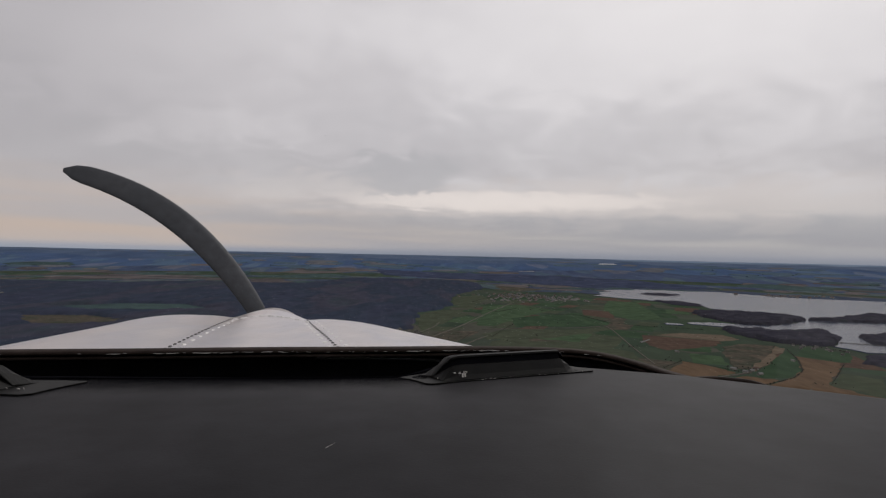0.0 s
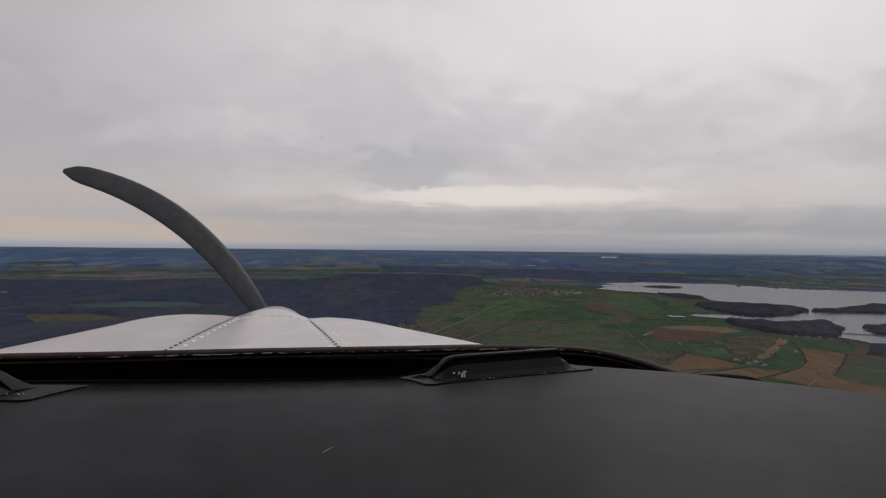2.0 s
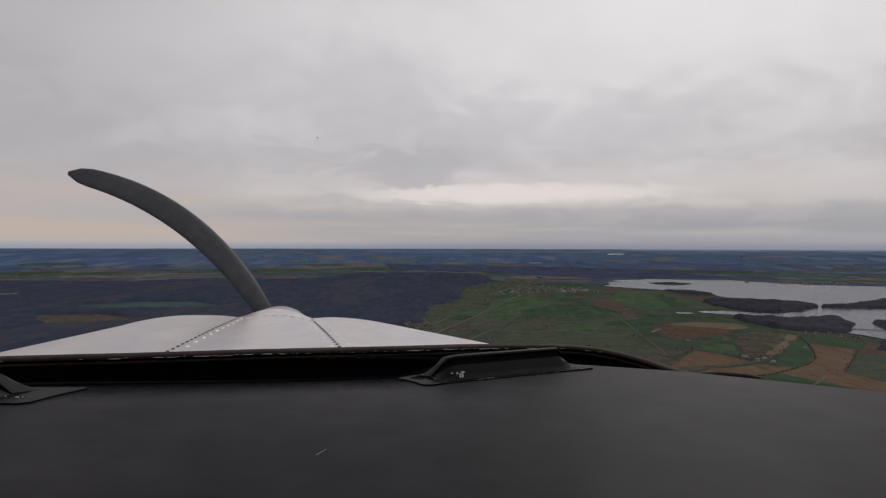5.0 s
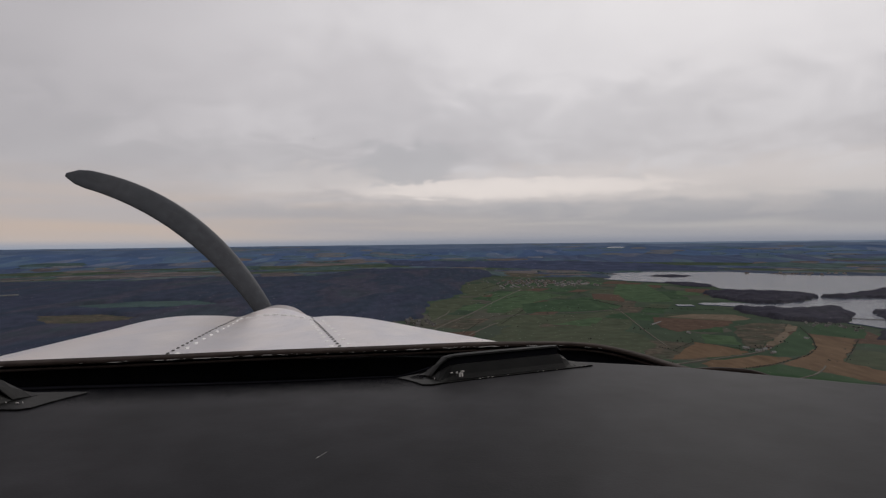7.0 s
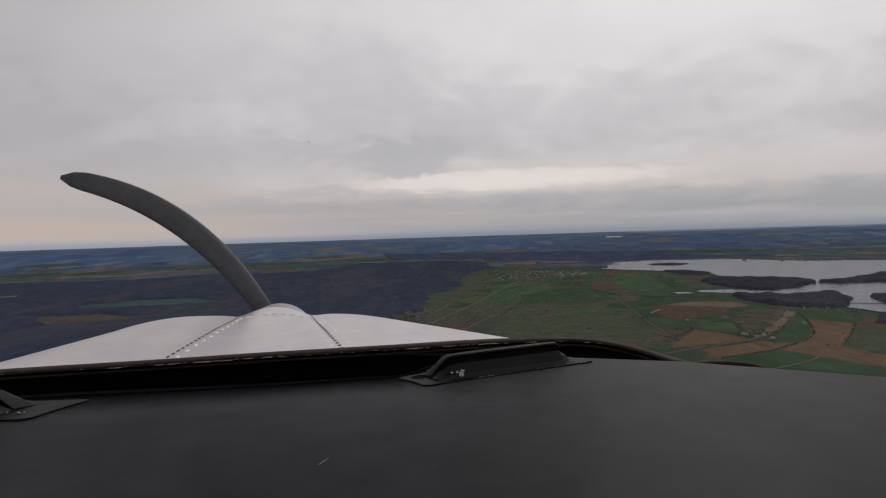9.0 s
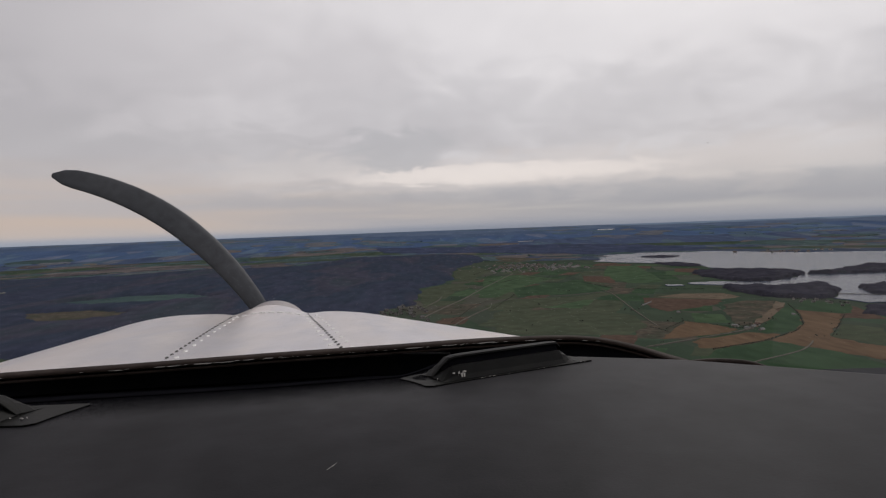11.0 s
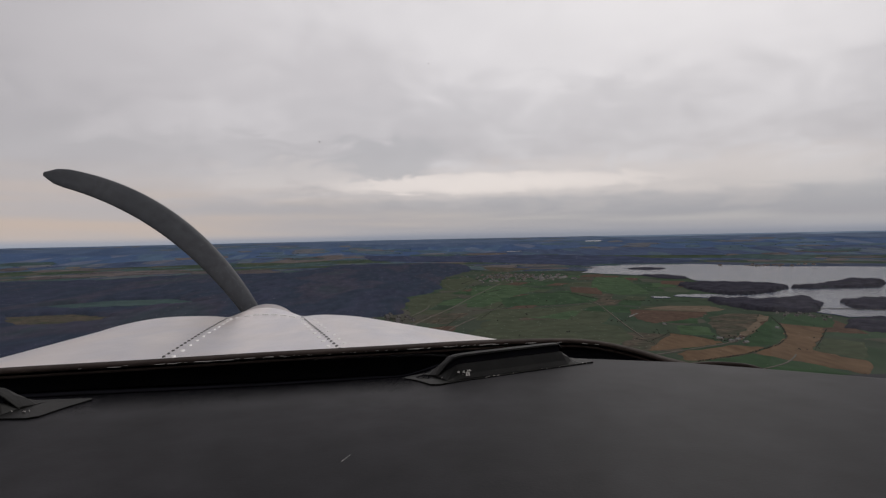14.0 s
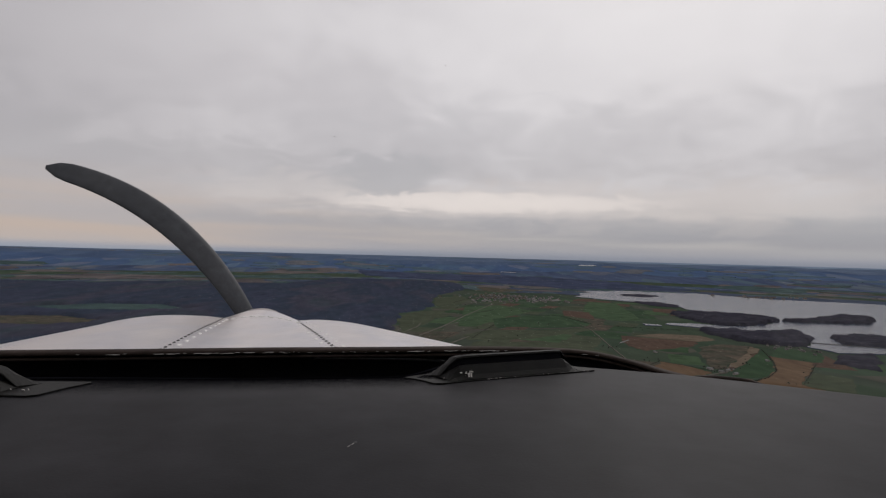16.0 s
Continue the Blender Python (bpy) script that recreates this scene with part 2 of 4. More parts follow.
M_ROAD = material("pale_gravel", [(0.3, (0.0915, 0.0850, 0.0724)), (0.7, (0.1267, 0.1183, 0.1021))], 0.05, second=(0.3, 0.2))
M_WALL = material("plastered_wall", [(0.3, (0.216, 0.198, 0.180)), (0.7, (0.324, 0.306, 0.279))], 0.3, per_object=0.3, second=(2.0, 0.1))
M_ROOF = material("clay_roof", [(0.2, (0.075, 0.054, 0.045)), (0.6, (0.114, 0.078, 0.065)), (0.9, (0.106, 0.108, 0.113))], 0.5, per_object=0.5, second=(2.0, 0.2))
M_SHEET = material("pale_sheet_roof", [(0.3, (0.115, 0.115, 0.115)), (0.7, (0.178, 0.178, 0.172))], 0.2, rough=0.6, per_object=0.3, second=(1.0, 0.1))
M_BARK = material("bark", [(0.3, (0.05, 0.045, 0.04)), (0.7, (0.08, 0.07, 0.06))], 1.0, second=(5.0, 0.3))
M_TWIGS = material("bare_twigs", [(0.3, (0.0297, 0.0360, 0.0290)), (0.7, (0.0504, 0.0531, 0.0430))], 0.3, per_object=0.3, second=(1.5, 0.35))

# Warm, blue-grey and bright patches put sky reflections into the paint colour.
M_SKIN = material("silver_aircraft_paint", [(0.30, (0.6791, 0.6142, 0.5831)), (0.46, (0.6480, 0.6069, 0.6010)), (0.56, (0.5806, 0.5618, 0.5883)), (0.70, (0.7154, 0.6720, 0.6567))], 5.2, rough=0.30, metal=0.75, spec=0.5, detail=4.0, second=(26.0, 0.09), stretch=(1, 0.45, 1), bump=0.07, bump_scale=6.0)
M_STRIP = material("worn_joint_strip", [(0.35, (0.42, 0.40, 0.39)), (0.65, (0.58, 0.56, 0.55))], 30.0, rough=0.45, metal=0.25, spec=0.5, second=(120.0, 0.2))
M_RIVET = material("pale_rivet", [(0.3, (0.78, 0.76, 0.74)), (0.7, (0.86, 0.84, 0.82))], 50.0, rough=0.4, spec=0.4)
M_HOLE = material("dark_fastener", [(0.3, (0.02, 0.02, 0.02)), (0.7, (0.05, 0.045, 0.04))], 50.0, rough=0.5, spec=0.4)
M_SHIELD = material("black_crackle_paint", [(0.28, (0.0152, 0.0152, 0.0174)), (0.5, (0.0228, 0.0222, 0.0252)), (0.72, (0.0317, 0.0311, 0.0335))], 3.2, detail=6.0, rough=0.48, spec=0.038, second=(24.0, 0.32), bump=0.03, bump_scale=500.0)
M_RUBBER = material("weathered_black_trim", [(0.3, (0.0263, 0.0194, 0.0169)), (0.7, (0.0462, 0.0350, 0.0300))], 9.0, rough=0.65, spec=0.05, second=(70.0, 0.3), bump=0.08, bump_scale=200.0)
# Near-black colour puts shade into the recess between deck and rim.
M_TROUGH = material("recess_black", [(0.3, (0.0150, 0.0155, 0.0200)), (0.7, (0.0230, 0.0235, 0.0290))], 20.0, rough=0.9, spec=0.1)
M_VENT = material("black_moulded_plastic", [(0.3, (0.005, 0.005, 0.005)), (0.7, (0.008, 0.008, 0.007))], 14.0, rough=0.5, spec=0.08, second=(60.0, 0.4), bump=0.04, bump_scale=150.0)
# Black that stands for shade, in the vent slots and on the far deck.
M_SHADE = material("shade_black", [(0.3, (0.004, 0.004, 0.005)), (0.7, (0.007, 0.007, 0.009))], 20.0, rough=1.0)
M_CHIP = material("bare_metal_chips", [(0.3, (0.42, 0.40, 0.38)), (0.7, (0.60, 0.58, 0.55))], 60.0, rough=0.5)
M_BLADE = material("matt_grey_blade_paint", [(0.3, (0.036, 0.040, 0.047)), (0.7, (0.056, 0.059, 0.066))], 6.0, rough=0.55, spec=0.25, second=(40.0, 0.2))
M_OLD = material("grey_weathered_wall", [(0.3, (0.110, 0.106, 0.100)), (0.7, (0.190, 0.182, 0.172))], 0.3, per_object=0.3, second=(2.0, 0.15))
M_GREY = material("grey_slate_roof", [(0.2, (0.055, 0.053, 0.052)), (0.6, (0.085, 0.078, 0.073)), (0.9, (0.110, 0.106, 0.104))], 0.5, per_object=0.5, second=(2.0, 0.2))
M_SPECK = material("dried_dirt", [(0.3, (0.20, 0.19, 0.18)), (0.7, (0.30, 0.29, 0.28))], 300.0)
M_CABIN = material("grey_cabin_lining", [(0.3, (0.10, 0.10, 0.10)), (0.7, (0.13, 0.125, 0.12))], 4.0, second=(40.0, 0.1))


def glass(name, haze):
    m = bpy.data.materials.new(name)
    m.use_nodes = True
    N, Lk = m.node_tree.nodes, m.node_tree.links
    N.clear()
    clear, shine, veil = N.new("ShaderNodeBsdfTransparent"), N.new("ShaderNodeBsdfGlossy"), N.new("ShaderNodeBsdfTranslucent")
    clear.inputs[0].default_value = (0.985, 0.985, 0.985, 1)
    shine.inputs["Roughness"].default_value = 0.05
    veil.inputs[0].default_value = (0.9, 0.9, 0.9, 1)
    a, b, out = N.new("ShaderNodeMixShader"), N.new("ShaderNodeMixShader"), N.new("ShaderNodeOutputMaterial")
    a.inputs[0].default_value, b.inputs[0].default_value = 0.006, haze
    Lk.new(clear.outputs[0], a.inputs[1]), Lk.new(shine.outputs[0], a.inputs[2])
    Lk.new(a.outputs[0], b.inputs[1]), Lk.new(veil.outputs[0], b.inputs[2])
    Lk.new(b.outputs[0], out.inputs[0])
    return m


# ---- mesh helpers ----


def raw(name, verts, faces, mat, parent=None, label="", smooth=True):
    me = bpy.data.meshes.new(name)
    me.from_pydata([tuple(float(c) for c in v) for v in verts], [], faces)
    me.materials.append(mat)
    if smooth:
        me.polygons.foreach_set("use_smooth", [True] * len(me.polygons))
    me.update()
    ob = new(name, me)
    if parent:
        ob.parent = parent
    if label:
        tagged(ob, label)
    return ob


def part(name, bm, mat, parent=None, label="", smooth=False):
    me = bpy.data.meshes.new(name)
    bmesh.ops.recalc_face_normals(bm, faces=bm.faces)
    bm.to_mesh(me)
    bm.free()
    me.materials.append(mat)
    if smooth:
        me.polygons.foreach_set("use_smooth", [True] * len(me.polygons))
    ob = new(name, me)
    if parent:
        ob.parent = parent
    if label:
        tagged(ob, label)
    return ob


def box(bm, sx, sy, sz, at=(0, 0, 0), m=None):
    geo = bmesh.ops.create_cube(bm, size=1.0)
    t = Matrix.Translation(at) @ Matrix.Diagonal((sx, sy, sz, 1))
    bmesh.ops.transform(bm, matrix=(m @ t) if m else t, verts=geo["verts"])
    return geo["verts"]


def grid_faces(nu, nv):
    return [(i * nv + j, i * nv + j + 1, (i + 1) * nv + j + 1, (i + 1) * nv + j) for i in range(nu - 1) for j in range(nv - 1)]


def step(v, a, b):
    t = np.clip((v - a) / (b - a), 0, 1)
    return t * t * (3 - 2 * t)


def inside(poly, x, y):
    hit = np.zeros(x.shape, bool)
    n = len(poly)
    for i in range(n):
        (x0, y0), (x1, y1) = poly[i], poly[(i + 1) % n]
        c = ((y0 > y) != (y1 > y)) & (x < (x1 - x0) * (y - y0) / (y1 - y0 + 1e-12) + x0)
        hit ^= c
    return hit


def lie(x, y):
    """Height of the land: a level plain with one wooded ridge, raised far off to fit the horizon in the camera's view.
    """
    ridge = 26.0 * np.exp(-((x - 40) / 230.0) ** 2 - ((y - 2420) / 330.0) ** 2)
    return 128.0 * step(np.hypot(x, y), 3000.0, 4900.0) + ridge


def ragged(poly, amount, seed, n=5):
    """A softer, uneven outline: each side broken into n bits, pushed about."""
    r = random.Random(seed)
    pts = []
    for i, (x0, y0) in enumerate(poly):
        x1, y1 = poly[(i + 1) % len(poly)]
        for k in range(n):
            f = k / n
            j = amount * (0.3 if k == 0 else 1.0)
            pts.append((x0 + (x1 - x0) * f + r.uniform(-j, j), y0 + (y1 - y0) * f + r.uniform(-j, j)))
    return pts


def sheet(name, poly, mat, up, label, category, kind="structure", amount=3.0, seed=1):
    """A patch of land with its own cover, lying on the plain."""
    bm = bmesh.new()
    pts = ragged(poly, amount, seed)
    cx, cy = sum(p[0] for p in pts) / len(pts), sum(p[1] for p in pts) / len(pts)
    low = []
    for x, y in pts:                           # a shallow slope down to the land all round
        d = math.hypot(x - cx, y - cy) + 0.1
        out = 0.5 if mat is M_WATER else 5 * up
        ex, ey = x + (x - cx) / d * out, y + (y - cy) / d * out
        low.append(bm.verts.new((ex, ey, float(lie(ex, ey)) - 0.1)))
    top = [bm.verts.new((x, y, float(lie(x, y)) + up)) for x, y in pts]
    face = bm.faces.new(top)
    for i in range(len(pts)):
        j = (i + 1) % len(pts)
        bm.faces.new((low[i], low[j], top[j], top[i]))
    bmesh.ops.triangulate(bm, faces=[face])
    return tagged(part(name, bm, mat), label, category, kind=kind)


# ---- the land ----
def land(name, r0, r1, rings, spokes, mat, up, label, category):
    rr = np.geomspace(r0, r1, rings)
    aa = np.linspace(0, 2 * math.pi, spokes + 1)
    R, A = np.meshgrid(rr, aa, indexing="ij")
    if r0 > 1:                                 # a ragged near edge, which breaks up the steps between haze bands
        wave = sum(np.sin(A * k * 3 + r0 * k) / k ** 0.6 for k in (1, 3, 5, 8, 13, 21, 34))
        R = R - wave * 0.028 * r0 * (rr[-1] - R) / (rr[-1] - rr[0])
    x, y = R * np.sin(A), R * np.cos(A)
    z = lie(x, y) + up
    return tagged(raw(name, np.stack([x, y, z], -1).reshape(-1, 3), grid_faces(rings, spokes + 1), mat), label, category, kind="structure")


land("ground", 0.01, 4960.0, 120, 180, M_GROUND, 0.0, "patchwork of green winter meadows and fields", "ground")
# Each ring outward carries more painted haze, up to the horizon.
land("backdrop", 2350.0, 4000.0, 50, 720, M_FAR, 1.2, "far mottled woods and fields, tinted with painted haze", "distance")
land("backdrop", 3280.0, 4954.0, 50, 720, M_MID, 1.8, "far belt of woods and fields, haze blue painted in", "distance")
land("backdrop", 3760.0, 4955.0, 50, 720, M_BLUE, 2.4, "distant plain with blue haze in its colour", "distance")
land("backdrop", 4180.0, 4956.0, 40, 720, M_DIST, 3.0, "land before the horizon, paler haze in its colour", "distance")
land("backdrop", 4430.0, 4957.0, 30, 720, M_RIDGE, 3.8, "ridges along the horizon in painted haze colour", "distance")
land("backdrop", 4680.0, 4958.0, 20, 720, M_RIM, 5.5, "thin rim of hills painted in pale haze colour", "distance")

LAKE = [(630, 2105), (787, 2342), (967, 2563), (1321, 2482), (1477, 2181), (1696, 2095), (1942, 1946), (1521, 1319), (872, 875), (722, 893),
        (715, 951), (810, 1063), (852, 1170), (799, 1165), (736, 1142), (685, 1166), (642, 1212), (597, 1250), (608, 1277), (689, 1275), (738, 1246), (785, 1241), (867, 1292), (955, 1375), (965, 1497), (892, 1532), (840, 1584), (863, 1701), (883, 1776), (791, 1903), (698, 2002)]
sheet("water", LAKE, M_WATER, 1.6, "wide grey lake with wooded bays and islands", "lake", amount=6)
sheet("water", [(536, 1226), (571, 1222), (573, 1246), (540, 1254)], M_WATER, 1.7, "small pale pond among meadows", "pond", amount=2, seed=3)
sheet("water", [(743, 2985), (820, 2992), (842, 3090), (780, 3075)], M_WATER, 2.0, "small far pond before dark woods", "pond", amount=4, seed=4)

MAIN = [(-804, 749), (-2445, 2291), (-1597, 2260), (-1241, 2249), (-1177, 2355), (-978, 2467), (-565, 2445), (-508, 2677), (-454, 3062), (-42, 3025), (205, 2594),
        (203, 2225), (84, 1983), (59, 1610), (8, 1444), (-36, 1398), (-40, 1183), (-50, 1071), (-91, 1032), (-107, 980), (-104, 680)]
BELT = [(-351, 3601), (414, 3469), (797, 3418), (1258, 3079), (1418, 2663), (1012, 2681), (743, 2614), (623, 2804), (366, 3077), (-292, 3342)]
sheet("water", [(690, 2262), (793, 2212), (829, 2350), (742, 2330)], M_WATER, 1.9, "marshy arm at the lake's far end", "lake", amount=10, seed=6)

MARSH = [([(688, 2232), (763, 2255), (745, 2118), (666, 2099)], 1.8, "thin pale marsh pool at the lake's end"),
         ([(779, 2456), (893, 2524), (880, 2350), (786, 2289)], 1.8, "pale flooded reed bed beside the lake"),
         ([(995, 2733), (1088, 2797), (1024, 2645)], 2.0, "small glinting pool behind the lake")]
for k, (poly, up, lab) in enumerate(MARSH):
    sheet("water", poly, M_WATER, up, lab, "pond", amount=5, seed=70 + k)

FIELDS = [
    ("field", M_PLOUGH, 0.8, "brown freshly ploughed field with curved hedge", [(573, 844), (611, 800), (550, 728), (487, 656), (494, 612), (505, 594), (456, 537), (451, 565), (438, 595), (412, 651), (468, 694), (508, 735), (533, 775)]),
    ("field", M_PLOUGH, 0.8, "brown ploughed field beside the farm", [(371, 793), (399, 752), (403, 719), (370, 698), (291, 684), (310, 710)]),
    ("field", M_PLOUGH, 0.8, "brown earth field along the farm lane", [(325, 663), (401, 697), (438, 681), (398, 649), (328, 620), (311, 625)]),
    ("field", M_TAN, 0.8, "tan stubble strip near the lake wood", [(507, 1093), (582, 1076), (581, 1024), (537, 1002), (444, 1064)]),
    ("field", M_RED, 0.8, "dark reddish bare earth field", [(412, 1054), (532, 995), (491, 940), (389, 890), (380, 935)]),
    ("field", M_RED, 0.8, "small reddish field by a track", [(16, 905), (59, 915), (41, 848), (6, 863)]),
    ("field", M_BRIGHT, 0.8, "bright green field by the lake", [(608, 1868), (691, 1834), (566, 1323), (495, 1317), (459, 1460)]),
    ("field", M_RED, 0.9, "dull brown field among green ones", [(428, 1537), (494, 1498), (448, 1330), (397, 1401)]),
    ("field", M_SCRUB, 0.8, "dull brown rough field beside the village", [(283, 2563), (523, 2531), (481, 2249), (265, 2237)]),
    ("field", M_OLIVE, 0.7, "long olive meadow strip", [(99, 1033), (164, 1109), (292, 1116), (366, 1165), (379, 1133), (219, 994), (103, 969)]),
    ("field", M_GREEN, 0.7, "deep green winter wheat field", [(309, 1398), (389, 1374), (415, 1240), (372, 1185), (182, 1150), (193, 1298)]),
    ("field", M_SCRUB, 0.9, "rough brown and green scrub land", [(503, 930), (563, 966), (607, 950), (531, 851), (446, 753), (420, 749), (461, 837)]),
    ("field", M_TAN, 1.0, "tan grassy bank along the scrub", [(607, 950), (601, 917), (524, 826), (445, 736), (441, 746), (522, 837)]),
    ("field", M_GREEN, 0.7, "dark green field behind a curved hedge", [(613, 928), (570, 844), (529, 766), (471, 698), (427, 697), (459, 743), (527, 825)]),
    ("field", M_GREEN, 0.6, "green field crossed by a pale lane", [(325, 614), (404, 649), (434, 590), (444, 529), (403, 480), (320, 507), (275, 553)]),
    ("field", M_OLIVE, 0.5, "wide green and olive meadow", [(110, 948), (260, 958), (323, 862), (303, 767), (253, 715), (87, 759)]),
    ("field", M_BRIGHT, 0.5, "green valley meadow below the village", [(153, 1572), (266, 1667), (335, 1514), (205, 1294), (135, 1152), (100, 1160)]),
    ("field", M_OLIVE, 0.7, "olive field beside the ploughed field", [(555, 727), (582, 692), (508, 605), (490, 656)]),
    ("field", M_GREEN, 0.6, "green field below the lakeside houses", [(651, 948), (691, 886), (632, 807), (614, 805), (581, 854)]),
    ("field", M_FAR_TAN, 2.0, "long pale stubble field on the far raised land", [(-1631, 2389), (-1682, 2716), (-1569, 2801), (-1399, 2848), (-1226, 2807), (-1309, 2667), (-1448, 2478)]),
    ("field", M_FAR_GREEN, 2.0, "green field on the far raised land", [(-962, 2971), (-751, 3256), (-475, 3449), (-482, 3258), (-691, 2992)]),
    ("field", M_FAR_TAN, 2.2, "tan field on the far raised land", [(-904, 3325), (-764, 3645), (-515, 3693), (-479, 3480), (-751, 3256)]),
    ("field", M_FAR_TAN, 3.0, "thin tan field far away", [(-476, 3907), (-174, 3939), (-178, 3843), (-468, 3843)]),
    ("field", M_FAR_TAN, 3.0, "thin tan field on the far plain", [(-1523, 3485), (-1248, 3629), (-1220, 3546), (-1472, 3409)]),
    ("field", M_OLIVE, 0.7, "olive hillside meadow at the wood's edge", [(-24, 1171), (-34, 1310), (8, 1416), (54, 1464), (93, 1486), (31, 1190), (6, 1120), (-16, 1028)]),
    ("field", M_OLIVE, 0.7, "olive strip between wood and valley", [(80, 1880), (177, 1983), (193, 1848), (103, 1515), (69, 1627)]),
]
for k, (nm, mt, up, lab, poly) in enumerate(FIELDS):
    sheet(nm, poly, mt, up, lab, "field", seed=20 + k, amount=4.0)


def plot(x, y, wide, deep, mat, label, seed, name="field"):
    """A far field: a flat uneven lens, drawn out across the line to the eye."""
    r = random.Random(seed)
    d = math.hypot(x, y)
    ox, oy = x / d, y / d
    pts = []
    for k in range(14):
        an = 2 * math.pi * k / 14
        a = math.copysign(abs(math.cos(an)) ** 0.8, math.cos(an)) * wide / 2 * r.uniform(0.8, 1.15)
        o = math.copysign(abs(math.sin(an)) ** 0.8, math.sin(an)) * deep / 2 * r.uniform(0.7, 1.2)
        pts.append((x + oy * a + ox * o, y - ox * a + oy * o))
    return sheet(name, pts, mat, 3.0 if d < 3600 else 4.6, label, "lake" if name == "water" else "field", seed=seed, amount=6.0)


# The pale gravel plot at (-1850, 3010) paints a white glint.
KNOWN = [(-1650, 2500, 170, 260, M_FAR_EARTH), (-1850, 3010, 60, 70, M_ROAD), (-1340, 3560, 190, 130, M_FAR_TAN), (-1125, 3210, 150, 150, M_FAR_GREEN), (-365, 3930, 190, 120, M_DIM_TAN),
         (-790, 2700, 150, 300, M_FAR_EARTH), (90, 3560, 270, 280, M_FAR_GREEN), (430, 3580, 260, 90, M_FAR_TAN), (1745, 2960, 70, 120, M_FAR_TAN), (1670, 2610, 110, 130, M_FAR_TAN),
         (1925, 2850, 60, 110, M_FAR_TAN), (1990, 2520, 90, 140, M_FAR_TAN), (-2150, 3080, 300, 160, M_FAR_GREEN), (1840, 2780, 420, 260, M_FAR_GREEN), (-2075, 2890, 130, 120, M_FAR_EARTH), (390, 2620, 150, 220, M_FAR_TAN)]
COVER = {M_FAR_GREEN: "far green field, haze mixed into its colour", M_FAR_TAN: "far tan stubble field, haze mixed into its colour", M_FAR_EARTH: "far brown earth field, haze mixed into its colour", M_ROAD: "pale patch painting a white glint among far woods",
         M_DIM_GREEN: "far-off field in painted haze blue-green", M_DIM_TAN: "field near the horizon, paled by painted haze"}
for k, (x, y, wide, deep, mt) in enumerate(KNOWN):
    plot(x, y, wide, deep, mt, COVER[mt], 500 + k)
plot(1310, 4060, 120, 90, M_WATER, "far glinting sheet of water before the horizon", 530, "water")


def far_plots():
    """Fields strewn over the far plain, denser in bands, never on woods or water."""
    r = random.Random(88)
    n = 0
    while n < 190:
        an, d = radians(r.uniform(-45, 46)), r.uniform(2420, 4650)
        if math.sin(an * 9 + d * 0.004) + r.uniform(-0.9, 0.9) < 0.1:
            continue
        x, y = d * math.sin(an), d * math.cos(an)
        if any(inside(p, np.array([x]), np.array([y]))[0] for p in (LAKE, MAIN, BELT)):
            continue
        # Beyond 3650 m the bluer colours with more painted haze are used.
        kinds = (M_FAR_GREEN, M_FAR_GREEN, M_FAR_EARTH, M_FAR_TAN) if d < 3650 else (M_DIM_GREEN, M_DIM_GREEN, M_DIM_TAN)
        mt = r.choice(kinds)
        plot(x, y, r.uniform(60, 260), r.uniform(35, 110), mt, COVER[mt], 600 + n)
        n += 1


def lane(name, pts, width, label, up=1.2):
    """A pale farm track as a low raised strip with soft bends."""
    dense = []
    P = [Vector((*p, 0)) for p in pts]
    for i in range(len(P) - 1):
        a, b, c, d = P[max(i - 1, 0)], P[i], P[i + 1], P[min(i + 2, len(P) - 1)]
        for k in range(8):
            t = k / 8
            dense.append(0.5 * ((2 * b) + (c - a) * t + (2 * a - 5 * b + 4 * c - d) * t * t + (3 * b - a - 3 * c + d) * t ** 3))
    dense.append(P[-1])
    bm = bmesh.new()
    rows = []
    for i, p in enumerate(dense):
        w = (dense[min(i + 1, len(dense) - 1)] - dense[max(i - 1, 0)]).normalized()
        side = Vector((w.y, -w.x, 0)) * width * 0.32
        rows.append([bm.verts.new(p + s * side + Vector((0, 0, h))) for s, h in ((-1.3, 0), (-1, up), (1, up), (1.3, 0))])
    for r, q in zip(rows, rows[1:]):
        for i in range(3):
            bm.faces.new((r[i], r[i + 1], q[i + 1], q[i]))
    return tagged(part(name, bm, M_ROAD), label, "lane", kind="structure")


lane("road", [(22, 812), (53, 893), (82, 960), (107, 1009)], 3.0, "pale gravel track between green fields")
lane("road", [(-17, 922), (13, 1007), (69, 1157), (131, 1352), (255, 1712)], 4.0, "straight pale valley road to the village")
lane("road", [(-29, 1001), (-3, 1085), (13, 1142), (20, 1198)], 3.0, "winding pale lane up the hill meadow")
lane("road", [(253, 641), (320, 670), (385, 699), (430, 723)], 3.0, "pale farm lane between brown fields")
lane("road", [(312, 538), (335, 555), (377, 576), (407, 593), (431, 614), (449, 634)], 3.0, "pale lane across the near green field")
lane("road", [(379, 1215), (377, 1134), (339, 905), (318, 765)], 2.5, "narrow field track between meadows")
lane("road", [(105, 1096), (202, 1127), (299, 1142), (369, 1175)], 2.5, "narrow pale lane along the olive meadow")


